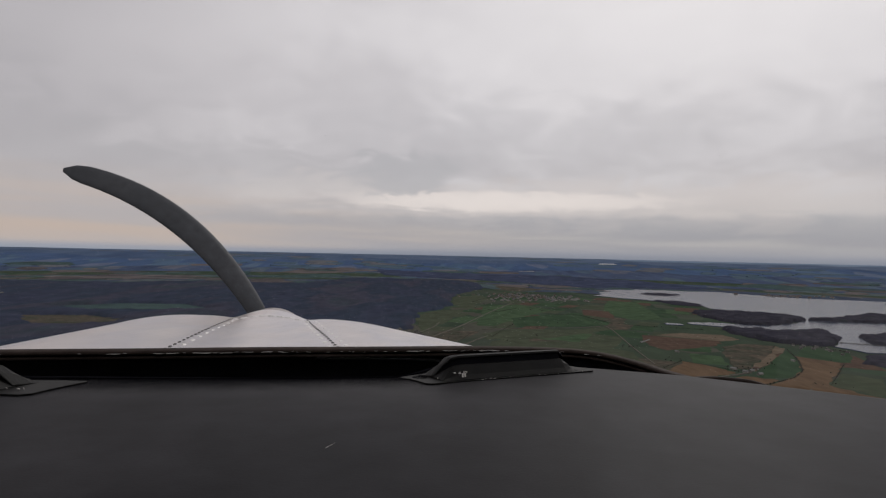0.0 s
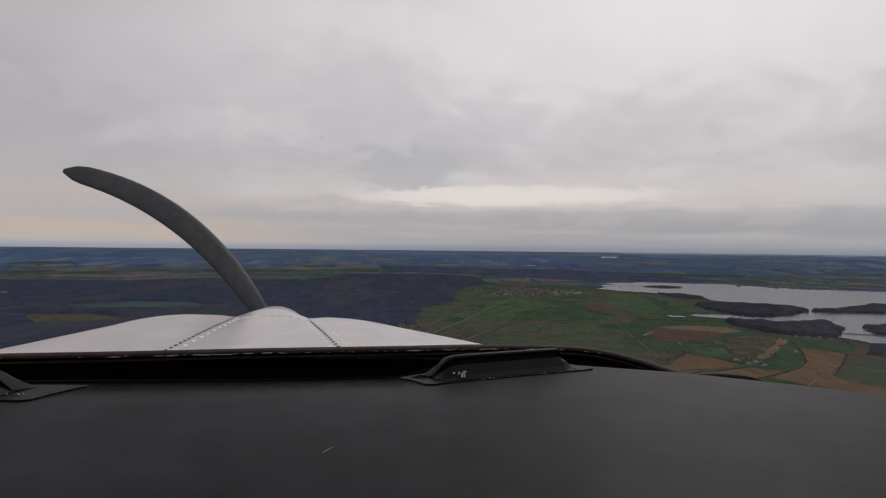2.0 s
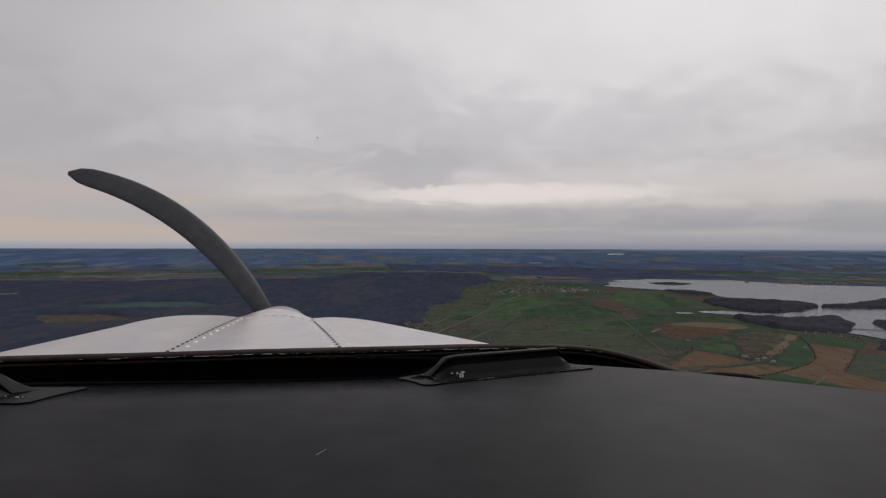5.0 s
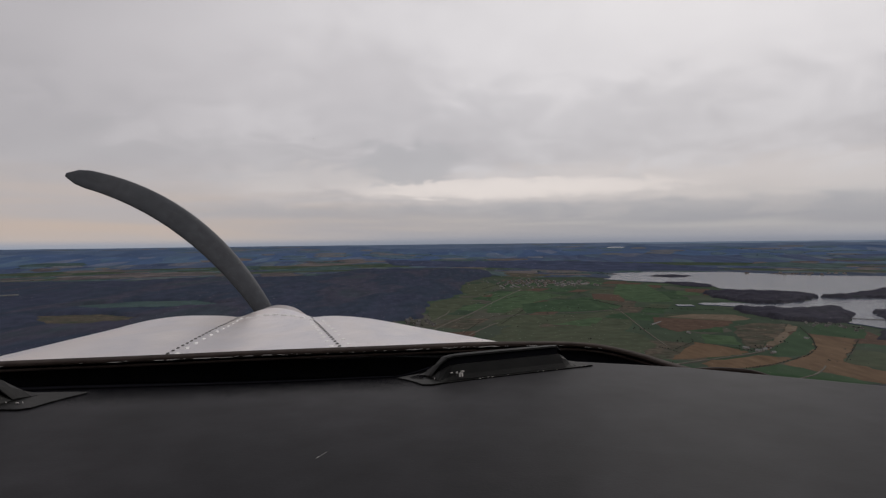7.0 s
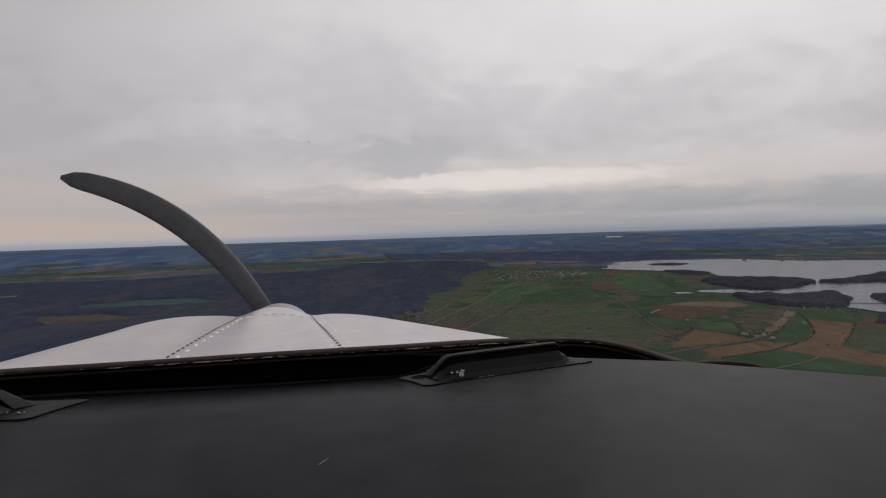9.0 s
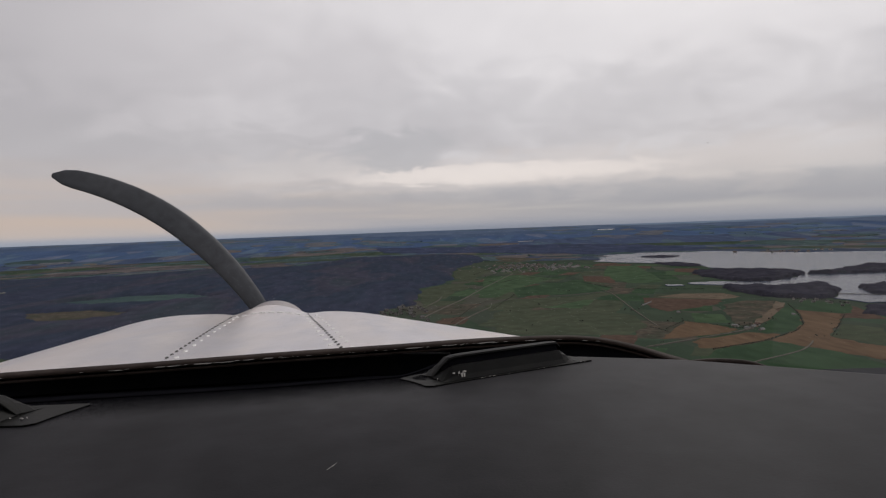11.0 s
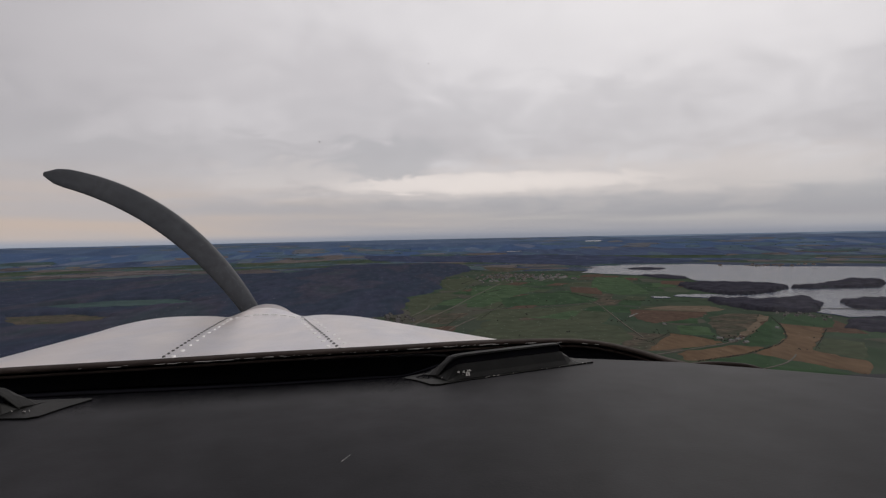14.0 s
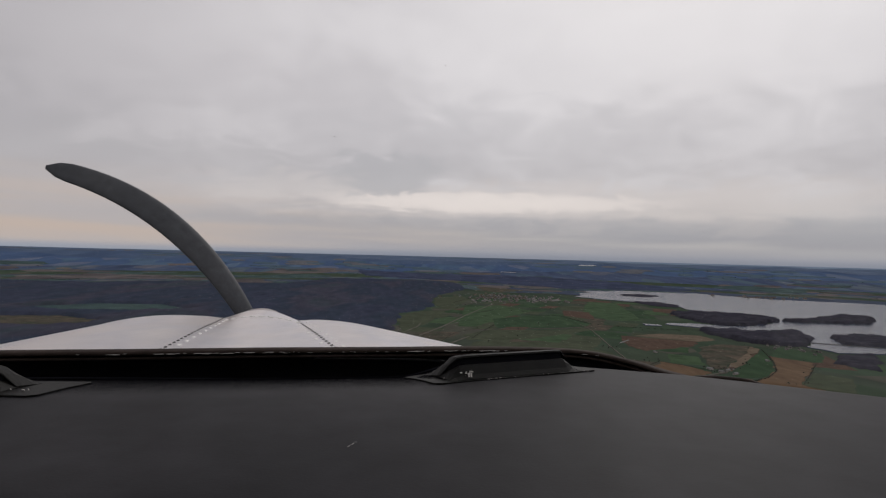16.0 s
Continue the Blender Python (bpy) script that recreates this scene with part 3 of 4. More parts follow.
# ---- woods ----
def wood(poly, mat, spacing, height, label, holes=(), seed=1, base=0.0, roll=0.10, mound=None):
    """Bare winter canopy: a jittered sheet of crowns with a stepped edge down to the ground."""
    r = np.random.default_rng(seed)
    out = ragged(poly, spacing * 1.2, seed, 6)
    xs, ys = [p[0] for p in out], [p[1] for p in out]
    gx = np.arange(min(xs) - 2 * spacing, max(xs) + 2 * spacing, spacing)
    gy = np.arange(min(ys) - 2 * spacing, max(ys) + 2 * spacing, spacing)
    X, Y = np.meshgrid(gx, gy, indexing="ij")
    X = X + r.uniform(-0.38, 0.38, X.shape) * spacing
    Y = Y + r.uniform(-0.38, 0.38, Y.shape) * spacing
    m = inside(out, X, Y)
    for h in holes:
        m &= ~inside(h, X, Y)
    wave = np.sin(X * 0.011 + 1.3) * np.sin(Y * 0.008 + 0.4) + 0.6 * np.sin(X * 0.047 + Y * 0.023) + 0.5 * np.sin(X * 0.10 - Y * 0.06 + seed)
    Z = np.where(m, height * (0.80 + roll * wave + r.uniform(-0.11, 0.12, X.shape)), -0.3) + lie(X, Y) + base
    if mound:
        Z = Z + np.where(m, mound[3] * np.exp(-((X - mound[0]) ** 2 + (Y - mound[1]) ** 2) / mound[2] ** 2), 0)
    nv = len(gy)
    keep = m[:-1, :-1] | m[1:, :-1] | m[:-1, 1:] | m[1:, 1:]
    i, j = np.nonzero(keep)
    quads = np.stack([i * nv + j, (i + 1) * nv + j, (i + 1) * nv + j + 1, i * nv + j + 1], -1)
    used, inv = np.unique(quads, return_inverse=True)
    verts = np.stack([X, Y, Z], -1).reshape(-1, 3)[used]
    faces = inv.reshape(-1, 4).tolist()
    return tagged(raw("woodland", verts, faces, mat, smooth=True), label, "woods", kind="stuff")


def parcels():
    """The small irregular plots that make up the open valley."""
    r = random.Random(44)
    shut = [LAKE, MAIN, [(680, 900), (640, 1250), (560, 1320), (560, 1100)]]
    kinds = [(M_GREEN, "dark green plot of winter wheat"), (M_OLIVE, "olive rough grazing plot"), (M_BRIGHT, "bright green grass plot"),
             (M_GREEN, "dark green plot of winter wheat"), (M_OLIVE, "olive rough grazing plot"), (M_SCRUB, "scrubby brown-green plot"), (M_RED, "brown bare earth plot")]
    c, s = math.cos(0.45), math.sin(0.45)
    n = 0
    for i in range(-14, 16):
        for j in range(2, 22):
            if r.random() < 0.42:
                continue
            u, v = i * 62 + r.uniform(-14, 14), j * 108 + r.uniform(-25, 25)
            w, h = r.uniform(40, 82), r.uniform(60, 150)
            quad = [(u, v), (u + w, v + r.uniform(-12, 12)), (u + w + r.uniform(-12, 12), v + h), (u + r.uniform(-10, 10), v + h + r.uniform(-12, 12))]
            quad = [(x * c + y * s, -x * s + y * c) for x, y in quad]
            X, Y = np.array([q[0] for q in quad]), np.array([q[1] for q in quad])
            if np.hypot(X, Y).min() < 430 or np.hypot(X, Y).max() > 2330 or X.min() < -60 or (X > 0.95 * Y).any():
                continue
            if any(inside(p, X, Y).any() for p in shut):
                continue
            mt, lab = r.choice(kinds)
            n += 1
            sheet("field", quad, mt, 0.25 + 0.012 * (n % 12), lab, "field", seed=300 + n, amount=3.0)


CLEAR_A = [(-960, 1351), (-880, 1408), (-810, 1479), (-650, 1483), (-530, 1365), (-620, 1298), (-770, 1270)]
CLEAR_B = [(-810, 1085), (-873, 1186), (-734, 1206), (-610, 1131), (-610, 1051), (-708, 1017)]
parcels()
far_plots()
wood(MAIN, M_WOOD, 9.0, 9.0, "dense dark bare winter forest on the slope", holes=(CLEAR_A, CLEAR_B), seed=2)
sheet("field", CLEAR_A, M_FAR_GREEN, 0.8, "green clearing inside the dark forest", "field", seed=61)
sheet("field", CLEAR_B, M_SCRUB, 0.8, "olive clearing inside the dark forest", "field", seed=62)
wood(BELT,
     M_FARWOOD, 14.0, 9.0, "long forest belt behind the lake, haze-blue in colour", seed=3)
wood([(868, 2255), (974, 2312), (1023, 2225), (919, 2155)], M_ISLE, 7.0, 4.0, "low wooded strip island in the lake", seed=4, base=1.5, roll=0.20)
wood([(782, 1905), (869, 1878), (884, 1765), (851, 1713), (794, 1755)], M_ISLE, 7.0, 4.0, "low wooded spit reaching into the lake", seed=5, base=1.5, roll=0.20)
wood([(742, 1525), (835, 1575), (887, 1524), (955, 1482), (963, 1403), (952, 1375), (873, 1304), (789, 1252), (733, 1258), (714, 1321), (708, 1404)],
     M_ISLE, 5.0, 8.0, "dark wooded peninsula in the lake", seed=6, base=0.5, roll=0.20, mound=(849, 1373, 60, 5))
wood([(638, 1181), (679, 1157), (730, 1133), (787, 1146), (836, 1151), (807, 1063), (724, 964), (689, 960), (650, 977), (627, 1023), (617, 1089)],
     M_ISLE, 4.5, 8.0, "dark wooded peninsula along the near shore", seed=7, base=0.5, roll=0.20, mound=(739, 1045, 50, 4))
wood([(958, 1365), (1027, 1391), (1115, 1429), (1185, 1460), (1244, 1477), (1252, 1417), (1150, 1333), (1043, 1337)], M_ISLE, 5.5, 9.0, "wooded island with grey water round it", seed=8, base=1.5, roll=0.20, mound=(1190, 1420, 70, 8))
wood([(857, 1074), (937, 1113), (982, 1062), (890, 963), (814, 980)], M_ISLE, 5.5, 8.0, "wooded point at the lake's end", seed=9, base=1.5, roll=0.20)
wood([(645, 800), (708, 862), (770, 875), (668, 745)], M_ISLE, 5.0, 6.0, "dark copse beside the lake outlet", seed=10)


# ---- hedges, trees and buildings ----
ico = bmesh.new()
bmesh.ops.create_icosphere(ico, subdivisions=1, radius=1.0)
ICO_V = np.array([v.co for v in ico.verts])
ICO_F = np.array([[v.index for v in f.verts] for f in ico.faces])
ico.free()


def clumps(centres, sizes, seed):
    """Many small uneven crowns as vertex and face lists."""
    r = np.random.default_rng(seed)
    V, F = [], []
    for k, (c, s) in enumerate(zip(centres, sizes)):
        V.append(ICO_V * r.uniform(0.7, 1.25, (len(ICO_V), 1)) * np.array(s) + np.array(c))
        F.append(ICO_F + k * len(ICO_V))
    return np.concatenate(V), np.concatenate(F).tolist()


def hedge(pts, label, size=2.2, seed=1, gap=0.4):
    r = np.random.default_rng(seed)
    c, s = [], []
    for (x0, y0), (x1, y1) in zip(pts, pts[1:]):
        n = max(2, int(math.hypot(x1 - x0, y1 - y0) / (size * 0.9)))
        for k in range(n):
            if r.random() < gap:
                continue
            h = size * r.uniform(0.22, 0.66)
            c.append((x0 + (x1 - x0) * k / n + r.normal(0, size * 0.4), y0 + (y1 - y0) * k / n + r.normal(0, size * 0.4), h * 0.75 + 0.6))
            s.append((h * 0.9, h * 0.9, h))
    v, f = clumps(c, s, seed)
    return tagged(raw("hedge", v, f, M_TWIGS, smooth=False), label, "hedge", kind="stuff")


hedge([(319, 615), (394, 644), (466, 691), (508, 735), (538, 784), (568, 839), (605, 916)], "dark curved hedge round the ploughed field", 1.5, 1, 0.1)
hedge([(385, 1361), (411, 1229), (484, 1188), (593, 1150)], "bushy line towards the lakeside wood", 1.9, 2)
hedge([(182, 1190), (144, 1088), (110, 988)], "brown hedge between meadows", 1.2, 3)
hedge([(321, 744), (367, 793), (401, 756), (413, 729)], "gappy hedge above the farm field", 1.2, 4, 0.4)
hedge([(414, 725), (436, 747), (467, 750)], "bushes behind the farmyard", 1.6, 5)
hedge([(611, 795), (553, 728), (489, 656)], "thin hedge beside the ploughed field", 0.9, 6, 0.4)
hedge([(295, 1402), (380, 1392), (404, 1266)], "dark hedge round the wheat field", 1.4, 7)
hedge([(148, 1522), (176, 1436), (246, 1543)], "bushy valley hedge below the village", 1.9, 8)
hedge([(28, 860), (78, 1038), (111, 1095)], "low hedge along the track", 1.0, 9, 0.5)
hedge([(655, 969), (688, 933), (695, 892)], "trees along the lake outlet", 2.0, 10)
hedge([(131, 1713), (181, 1853), (255, 1984), (352, 2351)], "trees along the road to the village", 2.5, 11)
hedge([(-88, 940), (-70, 985), (-50, 1010), (-66, 1040), (-30, 985), (-60, 960)], "bare garden trees round the hamlet", 2.2, 13, 0.3)
hedge([(303, 767), (314, 736), (316, 717)], "short hedge by the meadow", 1.2, 12)


def tree(seed):
    """A bare winter tree: tapered trunk, limbs and a ragged crown of twig clumps."""
    r = random.Random(seed)
    top = tagged(new("tree"), "bare dark winter tree in the fields", "tree", "field trees")
    bm = bmesh.new()

    def limb(a, b, r0, r1):
        w = (b - a)
        q = w.to_track_quat("Z", "Y").to_matrix().to_4x4()
        bmesh.ops.create_cone(bm, cap_ends=True, segments=6, radius1=r0, radius2=r1, depth=w.length, matrix=Matrix.Translation((a + b) / 2) @ q)
    limb(Vector((0, 0, 0)), Vector((0.1, 0, 3.6)), 0.35, 0.22)
    ends = []
    for k in range(6):
        an = k * 1.05 + r.uniform(-.3, .3)
        e = Vector((math.cos(an) * r.uniform(1.2, 2.2), math.sin(an) * r.uniform(1.2, 2.2), r.uniform(4.6, 6.8)))
        limb(Vector((0.08, 0, r.uniform(2.4, 3.5))), e, 0.15, 0.05)
        ends.append(e)
    part("trunk", bm, M_BARK, top, "grey tapered trunk with limbs")
    c = [e + Vector((r.uniform(-1, 1), r.uniform(-1, 1), r.uniform(-.6, .9))) for e in ends for _ in range(4)]
    v, f = clumps([tuple(p) for p in c], [(r.uniform(.5, 1.1), r.uniform(.5, 1.1), r.uniform(.5, 1.0)) for _ in c], seed)
    raw("crown", v, f, M_TWIGS, top, "", smooth=False)
    return top


TREES = [tree(31), tree(32), tree(33)]
SPOTS = [(293, 1215), (300, 1203), (328, 919), (352, 796), (365, 813), (420, 749), (418, 732), (160, 1643), (132, 1527), (495, 781), (435, 755), (224, 827), (207, 1011)]
r3 = random.Random(9)
for x, y in SPOTS:
    for k in range(2):
        p = (x + r3.uniform(-9, 9), y + r3.uniform(-9, 9))
        s = r3.uniform(0.32, 0.60)
        copy_thing(TREES[k % 3], pose(p[0], p[1], 0, 0, 0, r3.uniform(0, 360)) @ Matrix.Diagonal((s, s, s, 1)))
for k, t0 in enumerate(TREES):
    t0.matrix_basis = pose(330 + 9 * k, 900 + 6 * k, 0) @ Matrix.Diagonal((0.5, 0.5, 0.5, 1))


def house(w, d, h, roof_h, label, group, roof_mat, category="house", wall_mat=M_WALL):
    """Walls, a pitched roof with eaves and a chimney."""
    top = tagged(new(category), label, category, group)
    bm = bmesh.new()
    box(bm, w, d, h, (0, 0, h / 2))
    wall = part("wall", bm, wall_mat, top)
    bm = bmesh.new()
    for s in (-1, 1):
        pts = [(-w / 2 - .4, s * (d / 2 + .5), h - .25), (w / 2 + .4, s * (d / 2 + .5), h - .25), (w / 2 + .4, 0, h + roof_h), (-w / 2 - .4, 0, h + roof_h)]
        f = bm.faces.new([bm.verts.new(p) for p in pts])
        ex = bmesh.ops.extrude_face_region(bm, geom=[f])["geom"]
        bmesh.ops.translate(bm, vec=(0, 0, 0.25), verts=[v for v in ex if isinstance(v, bmesh.types.BMVert)])
    for e in (-1, 1):
        x = e * (w / 2)
        bm.faces.new([bm.verts.new(p) for p in ((x, -d / 2, h), (x, d / 2, h), (x, 0, h + roof_h))])
    roof = part("roof", bm, roof_mat, top)
    if roof_mat is not M_SHEET:
        bm = bmesh.new()
        box(bm, .7, .7, 1.8, (w * .3, d * .1, h + roof_h))
        part("chimney", bm, wall_mat, roof)
        for e in (-1, 1):
            for x in (-.3, .0, .3):
                bm = bmesh.new()
                box(bm, 1.1, .06, 1.3, (x * w, e * (d / 2 + .02), h * .55))
                part("window", bm, M_HOLE, wall)
    return top


def village(kinds, centre_xy, spread, count, seed, street=0.5):
    r = random.Random(seed)
    spots = []
    for k in range(count):
        for _ in range(40):
            x, y = centre_xy[0] + r.gauss(0, spread[0]), centre_xy[1] + r.gauss(0, spread[1])
            if all(abs(x - a) + abs(y - b) > 22 for a, b in spots):
                break
        spots.append((x, y))
        src = kinds[k % len(kinds)]
        m = pose(x, y, 0.2, 0, 0, math.degrees(street) + r.choice((0, 90)) + r.uniform(-12, 12))
        if k < len(kinds):
            src.matrix_basis = m
        else:
            copy_thing(src, m)


village([house(8, 6, 3.4, 2.2, "pale plastered house with a red-brown roof", "village houses", M_ROOF), house(11, 6, 3.0, 2.3, "long pale house with a weathered clay roof", "village houses", M_ROOF),
         house(7, 5.5, 3.4, 2.0, "small grey-roofed village house, dark windows", "village houses", M_GREY)], (355, 1960), (75, 85), 110, 11)
village([house(20, 11, 3.6, 2.0, "large pale sheet-roofed shed by the village", "village sheds", M_SHEET, "shed"), house(16, 9, 3.0, 1.8, "pale sheet-roofed hall by the village", "village sheds", M_SHEET, "shed")],
        (455, 1890), (20, 30), 6, 12)
village([house(14, 8, 3.0, 1.8, "pale shed at the village's near edge", "village sheds", M_SHEET, "shed")], (232, 1820), (16, 20), 4, 17)
village([house(7, 5.5, 3.0, 2.0, "small grey hamlet house by the wood", "hamlet houses", M_GREY, wall_mat=M_OLD), house(6, 5, 2.8, 1.9, "little hamlet house with a dark roof", "hamlet houses", M_GREY, wall_mat=M_OLD)],
        (-62, 990), (20, 34), 22, 13)
village([house(8, 4, 1.9, 1.1, "long pale farm barn with sheet roof", "farm buildings", M_SHEET, "barn"), house(6.5, 4, 2.1, 1.2, "grey sheet-roofed farm shed", "farm buildings", M_SHEET, "barn"),
         house(6, 4, 2.6, 1.5, "farmhouse with a clay roof", "farm buildings", M_ROOF)], (426, 727), (8, 6), 5, 14)
village([house(5.5, 4.2, 2.2, 1.5, "pale lakeside cottage with a grey-brown roof", "lakeside cottages", M_GREY), house(4.8, 3.8, 2.0, 1.3, "small white cottage by the lake", "lakeside cottages", M_GREY)],
        (672, 918), (20, 22), 9, 15, 0.9)
village([house(5, 3.4, 2.0, 1.0, "lone white field shed by a hedge", "field sheds", M_SHEET, "shed")], (545, 808), (1, 1), 1, 16)
village([house(6, 3.4, 1.8, 1.0, "small grey field shed by bushes", "field sheds", M_SHEET, "shed")], (397, 871), (1, 1), 1, 18)

village([house(10, 8, 4.5, 3.0, "far pale house across the lake", "far shore houses", M_ROOF), house(14, 9, 4.0, 2.6, "far long house across the lake", "far shore houses", M_ROOF)],
        (1560, 2260), (90, 40), 16, 19)
sheet("water", [(590, 3660), (690, 3650), (694, 3672), (596, 3684)], M_WATER, 3.4, "thin bright sheet of far water", "lake", amount=5, seed=5)


def bushes():
    """Scattered low shrubs over the open valley."""
    r = np.random.default_rng(77)
    c, s = [], []
    while len(c) < 120:
        x, y = r.uniform(-30, 640), r.uniform(600, 1750)
        if inside(LAKE, np.array([x]), np.array([y]))[0] or inside(MAIN, np.array([x]), np.array([y]))[0]:
            continue
        n = r.integers(1, 4)
        for _ in range(n):
            h = r.uniform(0.5, 1.3)
            c.append((x + r.normal(0, 4), y + r.normal(0, 6), h * 0.6 + 0.4))
            s.append((h, h, h * 0.9))
    v, f = clumps(c, s, 78)
    tagged(raw("bushes", v, f, M_TWIGS, smooth=False), "scattered dark shrubs over the valley fields", "bushes", kind="stuff")


bushes()
long_shed = tagged(new("greenhouse"), "long low white greenhouse in the meadow", "greenhouse")
long_shed.matrix_basis = pose(387, 978, 0.5, 0, 0, 49)
bm = bmesh.new()
bmesh.ops.create_cone(bm, cap_ends=True, segments=16, radius1=1.5, radius2=1.5, depth=46, matrix=pose(0, 0, 0, 0, 90, 0))
bmesh.ops.bisect_plane(bm, geom=bm.verts[:] + bm.edges[:] + bm.faces[:], plane_co=(0, 0, 0), plane_no=(0, 0, -1), clear_outer=True)
part("tunnel", bm, M_SHEET, long_shed, "white half-round tunnel")
bm = bmesh.new()
box(bm, 46, 3.4, 0.3, (0, 0, 0.1))
part("sill", bm, M_WALL, long_shed)

bridge = tagged(new("weir"), "long low dark weir across the lake arm", "weir")
bm = bmesh.new()
box(bm, 130, 2.4, 0.6, (0, 0, 1.9))
part("deck", bm, M_BARK, bridge)
for k in range(14):
    bm = bmesh.new()
    box(bm, 0.8, 2.0, 2.6, (-60 + k * 9.2, 0, 0.4))
    part("pier", bm, M_BARK, bridge)
bridge.matrix_basis = pose(812, 968, 0.5, 0, 0, -26)

bm = bmesh.new()
for k in range(9):
    box(bm, 16, 7, 2.6, ((k % 3) * 19, (k // 3) * 11, 1.2))
tagged(part("quarry_sheds", bm, M_SHEET), "cluster of pale sheds in a forest clearing", "sheds", kind="stuff").matrix_basis = pose(-1290, 1600, 7.0, 0, 0, 30)

# ---- the light aircraft that carries the camera ----
aircraft = tagged(new("light_aircraft"), "pale silver light aircraft with a black glareshield, in flight", "aircraft")
aircraft.matrix_world = heading(0, 0, 0, 1.65, -0.75, 0.35) @ pose(0, 0, 0, -90, 0, 0)
# from here on: x to the right, y ahead, z up, from the eye's mean place


def bow(v, reach):
    """A curve that rounds over for some reach and then runs on straight."""
    v = np.clip(v, 0, None)
    return np.minimum(v, reach) ** 2 + 2 * reach * np.clip(v - reach, 0, None)


def cowl_z(x, y):
    """Height of the engine cowling over the lateral distance from its centre line and the distance ahead."""
    top = -0.176 - 0.020 * (y - 0.85) - 2.2 * np.clip(y - 1.52, 0, None) ** 2
    w = 1 + np.clip(1.5 - y, 0, None) * 0.5
    a = np.abs(x) / w
    port, starboard = 0.669 * bow(a - 0.217, 0.283), 0.624 * bow(a - 0.154, 0.144)
    fall = np.where(x < 0, port, starboard)
    seam = 0.004 * np.exp(-((np.abs(x) - 0.105) / 0.03) ** 2) * step(y, 1.1, 1.5)
    hump = np.cos(np.clip(x / 0.105, -1, 1) * math.pi / 2) ** 1.3
    crown = hump * (0.0094 * step(y, 1.32, 1.45) + 0.0129 * step(y, 1.44, 1.56))
    return top - fall - seam + crown - 0.0038 * x


def centre(y):
    return -0.315 * y


def cowl_point(u, y, up=0.0):
    return Vector((centre(y) + u, y, float(cowl_z(np.float64(u), np.float64(y))) + up))


def build_cowling():
    us, ts = np.linspace(-0.75, 0.75, 121), np.linspace(0, 1, 65)
    U, T = np.meshgrid(us, ts, indexing="ij")
    rear = 0.905 + 0.155 * (centre(0.85) + U)          # starts just ahead of the windscreen's foot
    Y = rear + (2.0 - rear) * T
    V = np.stack([centre(Y) + U, Y, cowl_z(U, Y)], -1).reshape(-1, 3)
    ob = raw("cowling", V, grid_faces(len(us), len(ts)), M_SKIN, aircraft, "pale silver riveted engine cowling")
    solid = ob.modifiers.new("skin", "SOLIDIFY")
    solid.thickness, solid.offset = 0.004, -1
    return ob


cowling = build_cowling()


def build_nose():
    """The cowling's sides and front, that close it below the top panels."""
    ts = np.linspace(0, 1, 25)
    for side in (-1, 1):
        u = 0.748 * side
        rear = 0.905 + 0.155 * (centre(0.85) + u)
        rows = []
        for t in ts:
            y = rear + (1.998 - rear) * t
            top = cowl_point(u, y, -0.003)
            rows.append([top + (Vector((centre(y) + u * 0.86, y, -0.66)) - top) * f + Vector((0.05 * side * math.sin(math.pi * f), 0, 0)) for f in (0, 0.25, 0.5, 0.75, 1)])
        ob = raw("cowl_side", [v for r in rows for v in r], grid_faces(len(ts), 5), M_SKIN, cowling, "pale silver side panel of the cowling")
        ob.modifiers.new("skin", "SOLIDIFY").thickness = 0.003
    rows = []
    for f in np.linspace(-0.748, 0.748, 41):
        top = cowl_point(f, 1.998, -0.003)
        low = Vector((centre(1.998) + f * 0.86, 1.998, -0.66))
        rows.append([top.lerp(low, k) + Vector((0, 0.05 * math.sin(math.pi * k), 0)) for k in (0, 0.25, 0.5, 0.75, 1)])
    ob = raw("nose_bowl", [v for r in rows for v in r], grid_faces(41, 5), M_SKIN, cowling, "rounded silver nose panel behind the propeller")
    ob.modifiers.new("skin", "SOLIDIFY").thickness = 0.003


build_nose()


def joint(side, rear):
    """A raised joint strip that follows the cowling, with fasteners along it."""
    def u_at(y):
        return side * (rear + (0.103 - rear) * (y - 0.95) / 0.55)
    bm = bmesh.new()
    rows = []
    for k in range(31):
        y = 0.895 + 0.625 * k / 30
        u = u_at(y)
        rows.append([bm.verts.new(cowl_point(u + du, y, h)) for du, h in ((-0.014, 0.0005), (-0.012, 0.0025), (0.012, 0.0025), (0.014, 0.0005))])
    for r, q in zip(rows, rows[1:]):
        for i in range(3):
            bm.faces.new((r[i], r[i + 1], q[i + 1], q[i]))
    part("joint_strip", bm, M_STRIP, cowling, "worn riveted joint strip", smooth=True)
    bm = bmesh.new()
    rows = []
    for k in range(31):
        y = 0.895 + 0.615 * k / 30
        u = u_at(y) - 0.0165
        rows.append([bm.verts.new(cowl_point(u + du, y, 0.0022)) for du in (-0.0014, 0.0014)])
    for r, q in zip(rows, rows[1:]):
        bm.faces.new((r[0], r[1], q[1], q[0]))
    part("joint_gap", bm, M_HOLE, cowling, "dark open gap beside the strip")
    return u_at


def stud_mesh(name, r, h, mat):
    bm = bmesh.new()
    bmesh.ops.create_cone(bm, cap_ends=True, segments=8, radius1=r, radius2=r * 0.6, depth=h, matrix=Matrix.Translation((0, 0, h / 2)))
    me = bpy.data.meshes.new(name)
    bm.to_mesh(me)
    bm.free()
    me.materials.append(mat)
    return me


RIVET, HOLE = stud_mesh("rivet", 0.0050, 0.0045, M_RIVET), stud_mesh("fastener", 0.0034, 0.003, M_HOLE)


